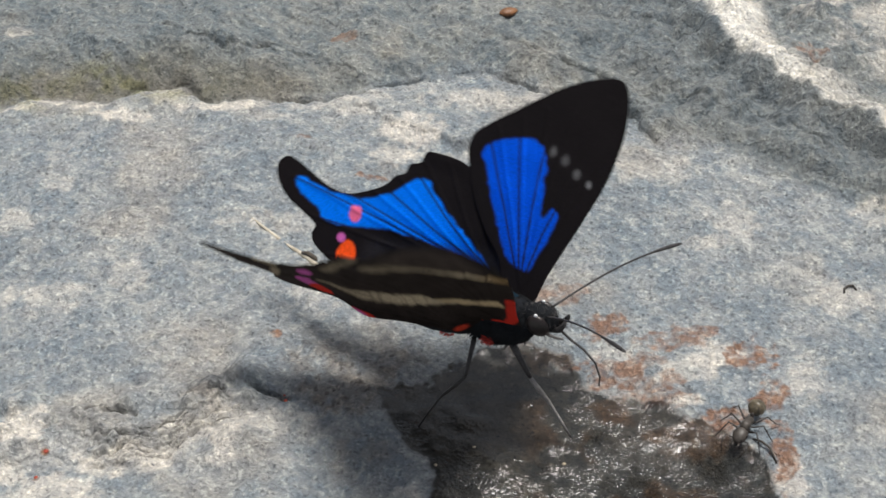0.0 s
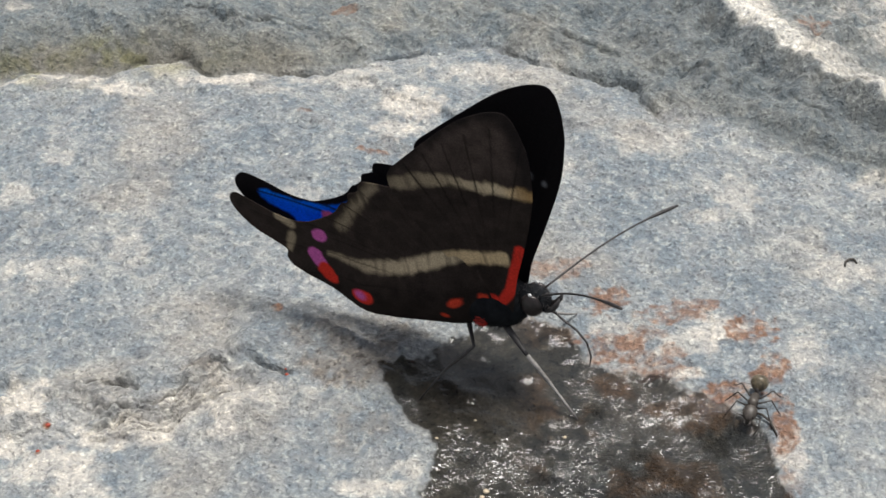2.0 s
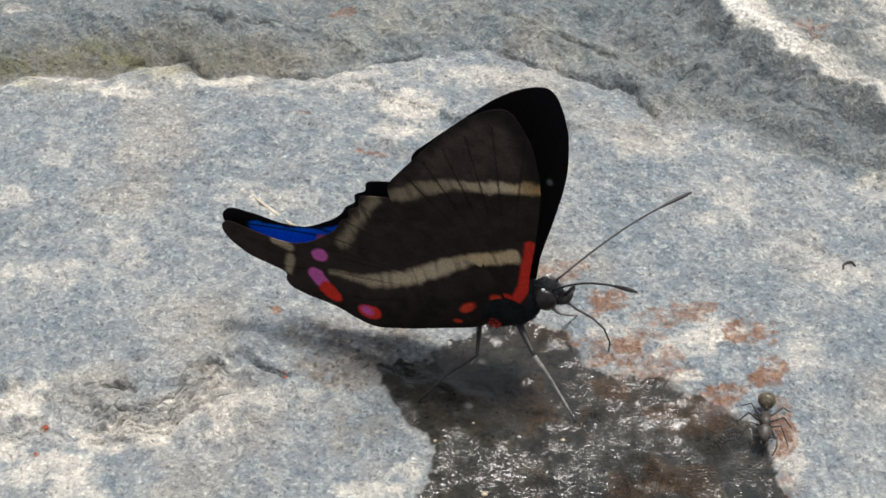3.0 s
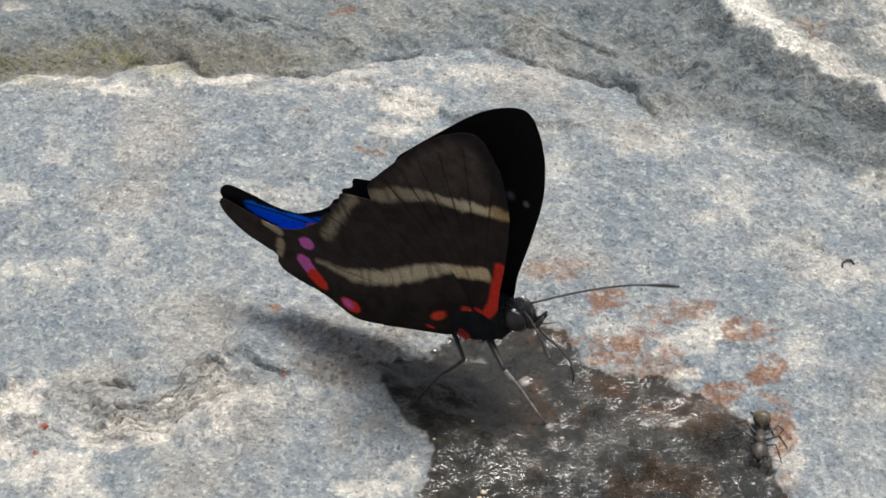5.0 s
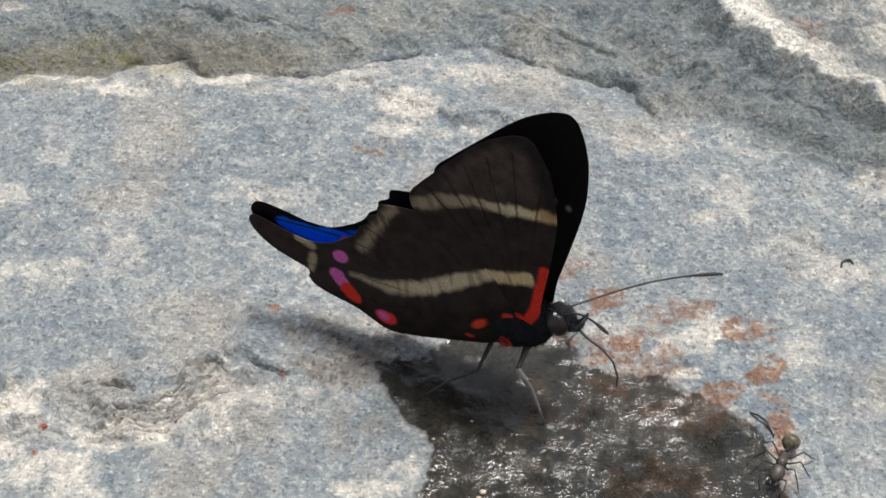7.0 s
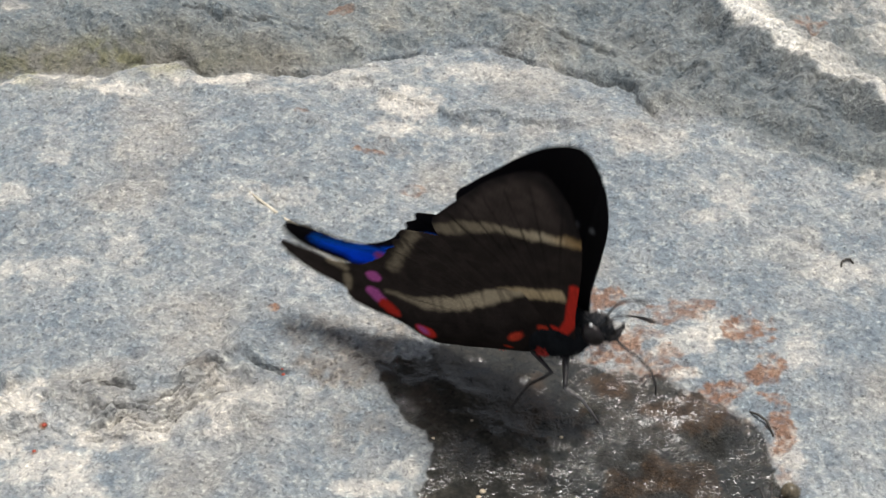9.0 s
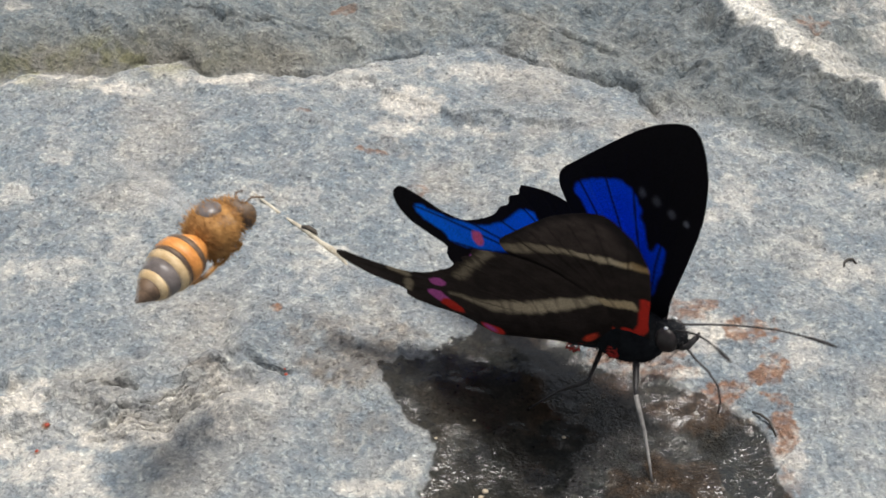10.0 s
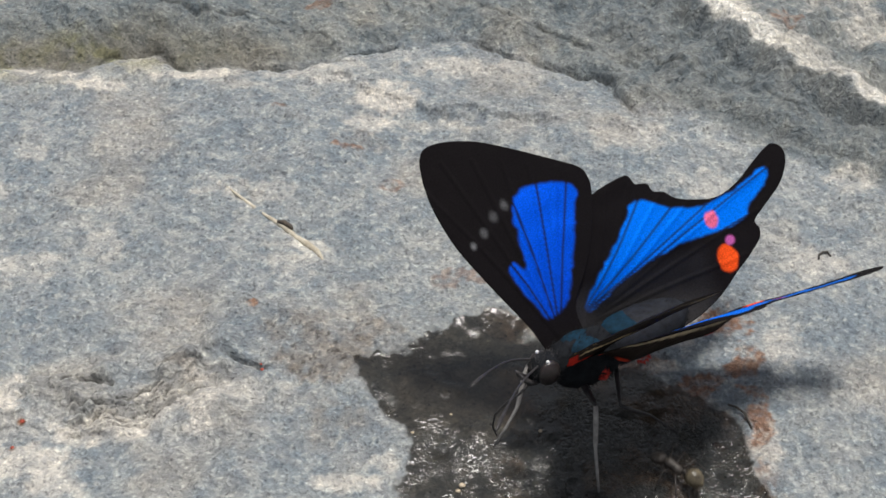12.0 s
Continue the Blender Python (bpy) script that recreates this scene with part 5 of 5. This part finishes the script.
ANTENNAE = [
    (0.0, 65, -17, -35, 22),
    (0.4, 61, -11, -39, 28),
    (1.0, 62, -11, -42, 26),
    (1.5, 56, -24, -57, 20),
    (2.0, 59, -3, -34, 24),
    (2.5, 50, -2, -31, 9),
    (3.0, 48, -3, -39, 27),
    (3.2, 49, 3, -37, 28),
    (4.8, 47, -26, -53, 22),
    (5.0, 53, -24, -52, 22),
    (5.5, 58, -18, -49, 22),
    (6.0, 36, -27, -59, 25),
    (6.5, 43, -22, -44, 22),
    (7.0, 49, -18, -48, 27),
    (7.2, 38, -29, -47, 28),
    (8.8, 74, -44, -76, 42),
    (9.0, -41, 37, -38, 33),
    (9.1, -28, 37, -12, 4),
    (9.3, -11, 2, -39, -14),
    (9.5, 50, -32, -42, 2),
    (9.8, 49, -27, -43, 10),
    (10.0, 49, -26, -45, 16),
    (10.2, 50, -19, -46, -6),
    (10.4, 39, -7, -47, 10),
    (10.5, 42, 3, -40, 14),
    (10.6, 29, -14, -80, 18),
    (10.8, 81, -27, -11, 3),
    (11.0, 2, 30, 13, 19),
    (11.2, 12, 35, 14, 32),
    (11.5, 11, 23, -3, 22),
    (11.7, 19, 24, -3, 24),
    (11.9, 48, 18, 46, 29),
    (12.0, 47, 16, 41, 26),
]
# seconds; where each foot stands on the rock
FEET = {
    ("right", "front"): [(0, 10, -19.6), (3.2, 10.1, -19.7), (4.8, 7.8, -20.1), (7.2, 7.8, -20.1), (8.8, 11.9, -20), (9.5, 11.9, -20), (9.8, 15.2, -26), (11.3, 15.0, -26), (11.4, 7.1, -25.2), (11.7, 7.1, -25.2), (11.9, 5.5, -23), (12, 5.5, -23)],
    ("right", "rear"): [(0, -1.9, -17.9), (7.2, -1.9, -17.9), (8.8, 3.0, -18.2), (9.1, 6.5, -18.5), (10.6, 6.5, -18.5), (11, 9, -19), (11.5, 9, -17), (12, 12, -14)],
    ("left", "front"): [(0, 10.5, -8.5), (3.2, 11.0, -8), (4.8, 9.5, -9), (7.2, 11.5, -9.5), (8.8, 13, -8.5), (9.5, 17.5, -12), (10.6, 20, -13), (11.2, 22.4, -20.7), (11.7, 22.4, -20.7), (11.9, 12.9, -27.5), (12, 12.9, -27.5)],
    ("left", "rear"): [(0, 1, -7.5), (7.2, 2, -8), (8.8, 2.5, -8), (9.5, 9, -10.5), (10.6, 11, -12), (11.2, 17, -13), (11.7, 19, -15), (12, 19.5, -22)],
}
# seconds; middle of the ant and its heading
ANT = [(0, 23, -18.6, -121), (1, 23.9, -18.8, -105), (1.5, 23.5, -19.1, -111), (2, 23.4, -18.9, -111), (2.5, 24.1, -19.1, -104), (3, 24.1, -20.7, -101), (5, 23.6, -22.3, -102), (5.5, 24.5, -24.1, -108),
       (6, 25, -24.5, -116), (7, 24.9, -25, -117), (7.2, 25, -25.2, -118), (8.8, 24.5, -27.9, -147), (9, 23.5, -29, -149), (9.5, 22.3, -30.8, -140), (10.2, 20.5, -33, -160), (11.2, 20.5, -32, -240), (11.9, 18.5, -27.7, -223), (12, 18.4, -26.5, -224)]
# seconds; place, heading and lean of the bee
BEE = [(0, 420, -700, 260, 120, 0), (8.5, 300, -520, 200, 130, 0), (9.4, 150, -260, 90, 135, 0), (9.8, 26, -72, 24, 110, -12), (9.9, 3, -43, 18, 75, -15), (10.0, -16.5, -20.5, 18, 57, -8), (10.1, -13.9, -25.5, 18, 48, 5),
       (10.2, -19.9, -10.7, 18, 32, 10), (10.3, -52, 2, 26, 100, 30), (10.6, -150, 120, 90, 120, 10), (12, -420, 700, 300, 120, 0)]

# seconds; place of the drop, which leaves the abdomen and flies off past the camera
DROP = [(0.0, -0.4, -14.3, 8.4), (0.3, -1.0, -12.5, 6.6), (0.5, -0.8, -11.7, 6.0), (0.9, -0.8, -11.9, 5.9), (0.97, -1.7, -20.8, 8.0), (1.0, 1.3, -22.3, 8.0), (1.03, 4.3, -23.8, 8.0), (1.1, 33.0, -39.0, 10.0), (1.5, 160.0, -330.0, 60.0), (12.0, 190.0, -400.0, 20.0)]


def motions():
    def at(rows, t):
        times = [r[0] for r in rows]
        return [float(np.interp(t, times, [r[k] for r in rows])) for k in range(1, len(rows[0]))]

    def body(t):
        x, y, z, yaw, pitch, roll = at(BODY, t)
        return Matrix.Translation(Vector((x, y, z)) * MM) @ pose(0, 0, 0, 0, 0, yaw) @ pose(0, 0, 0, 0, -pitch, 0) @ pose(0, 0, 0, roll, 0, 0)

    walk(butterfly, [(r[0], body(r[0])) for r in BODY])
    for (side, pair), wing in wings.items():
        s = 1 if side == "left" else -1
        px, py, pz = PIVOT[pair]
        i = 0 if s > 0 else 1
        sweep, tilt = (3 if pair == "fore" else 5) + i, (7 if pair == "fore" else 9) + i
        walk(wing, [(r[0], pose(px * MM, s * py * MM, pz * MM) @ pose(0, 0, 0, s * (r[1 + i] + (r[11 + i] if pair == "hind" else 0)), 0, 0) @ pose(0, 0, 0, 0, -r[tilt], 0) @ pose(0, 0, 0, 0, 0, s * r[sweep])) for r in WINGS])
    for side, feeler in antennae.items():
        s, k = (1, 1) if side == "left" else (-1, 3)
        walk(feeler, [(r[0], pose(3.8 * MM, s * 0.5 * MM, 1.45 * MM) @ pose(0, 0, 0, 0, 0, r[k]) @ pose(0, 0, 0, 0, -r[k + 1], 0)) for r in ANTENNAE])
    times = sorted({r[0] for r in BODY} | {4.0, 8.0, 11.4})
    for (side, pair), (leg, shin) in legs.items():
        s = 1 if side == "left" else -1
        hip = Vector((0.4 if pair == "front" else -2.6, s * 0.9, -1.3)) * MM
        leg_rows, shin_rows = [], []
        for t in times:
            x, y = at(FEET[side, pair], t)
            foot = body(t).inverted() @ (Vector((x, y, rock_z(x, y))) * MM)
            line = foot - hip
            d = min(line.length, (FEMUR + SHIN) * 0.985 * MM)
            a, b = FEMUR * MM, SHIN * MM
            bend = math.acos(max(-1, min(1, (a * a + d * d - b * b) / (2 * a * d))))
            knee = math.acos(max(-1, min(1, (a * a + b * b - d * d) / (2 * a * b))))
            ex = line.normalized()
            up = Vector((0, s * 0.5, 1)) if pair == "front" else Vector((1.0, s * 0.3, 0.5))
            ez = (up - up.dot(ex) * ex).normalized()
            ey = ez.cross(ex)
            frame_m = Matrix((ex, ey, ez)).transposed().to_4x4()
            leg_rows.append((t, Matrix.Translation(hip) @ frame_m @ Matrix.Rotation(-bend, 4, "Y")))
            shin_rows.append((t, Matrix.Translation((a, 0, 0)) @ Matrix.Rotation(math.pi - knee, 4, "Y")))
        walk(leg, leg_rows)
        walk(shin, shin_rows)
    walk(drop, [(t, pose(x * MM, y * MM, z * MM)) for t, x, y, z in DROP])
    walk(ant, [(t, pose(x * MM, y * MM, (rock_z(x, y) + 0.15) * MM, 0, 0, yaw)) for t, x, y, yaw in ANT])
    walk(bee, [(t, pose(x * MM, y * MM, z * MM, roll, 0, yaw)) for t, x, y, z, yaw, roll in BEE])
    for s, wing, base in bee_wings:
        beat, t = [], 0.0
        while t < 12.0 - 1e-6:
            beat.append(t)
            t += 3.0 if t < 9.0 - 1e-6 else (1.0 / 30 if 9.8 < t < 10.35 else 0.1)
        beat.append(12.0)
        walk(wing, [(t, pose(base[0] * MM, s * base[1] * MM, base[2] * MM) @ pose(0, 0, 0, s * (38 if k % 2 else -22), 0, s * (8 if k % 2 else -10))) for k, t in enumerate(beat)])


motions()
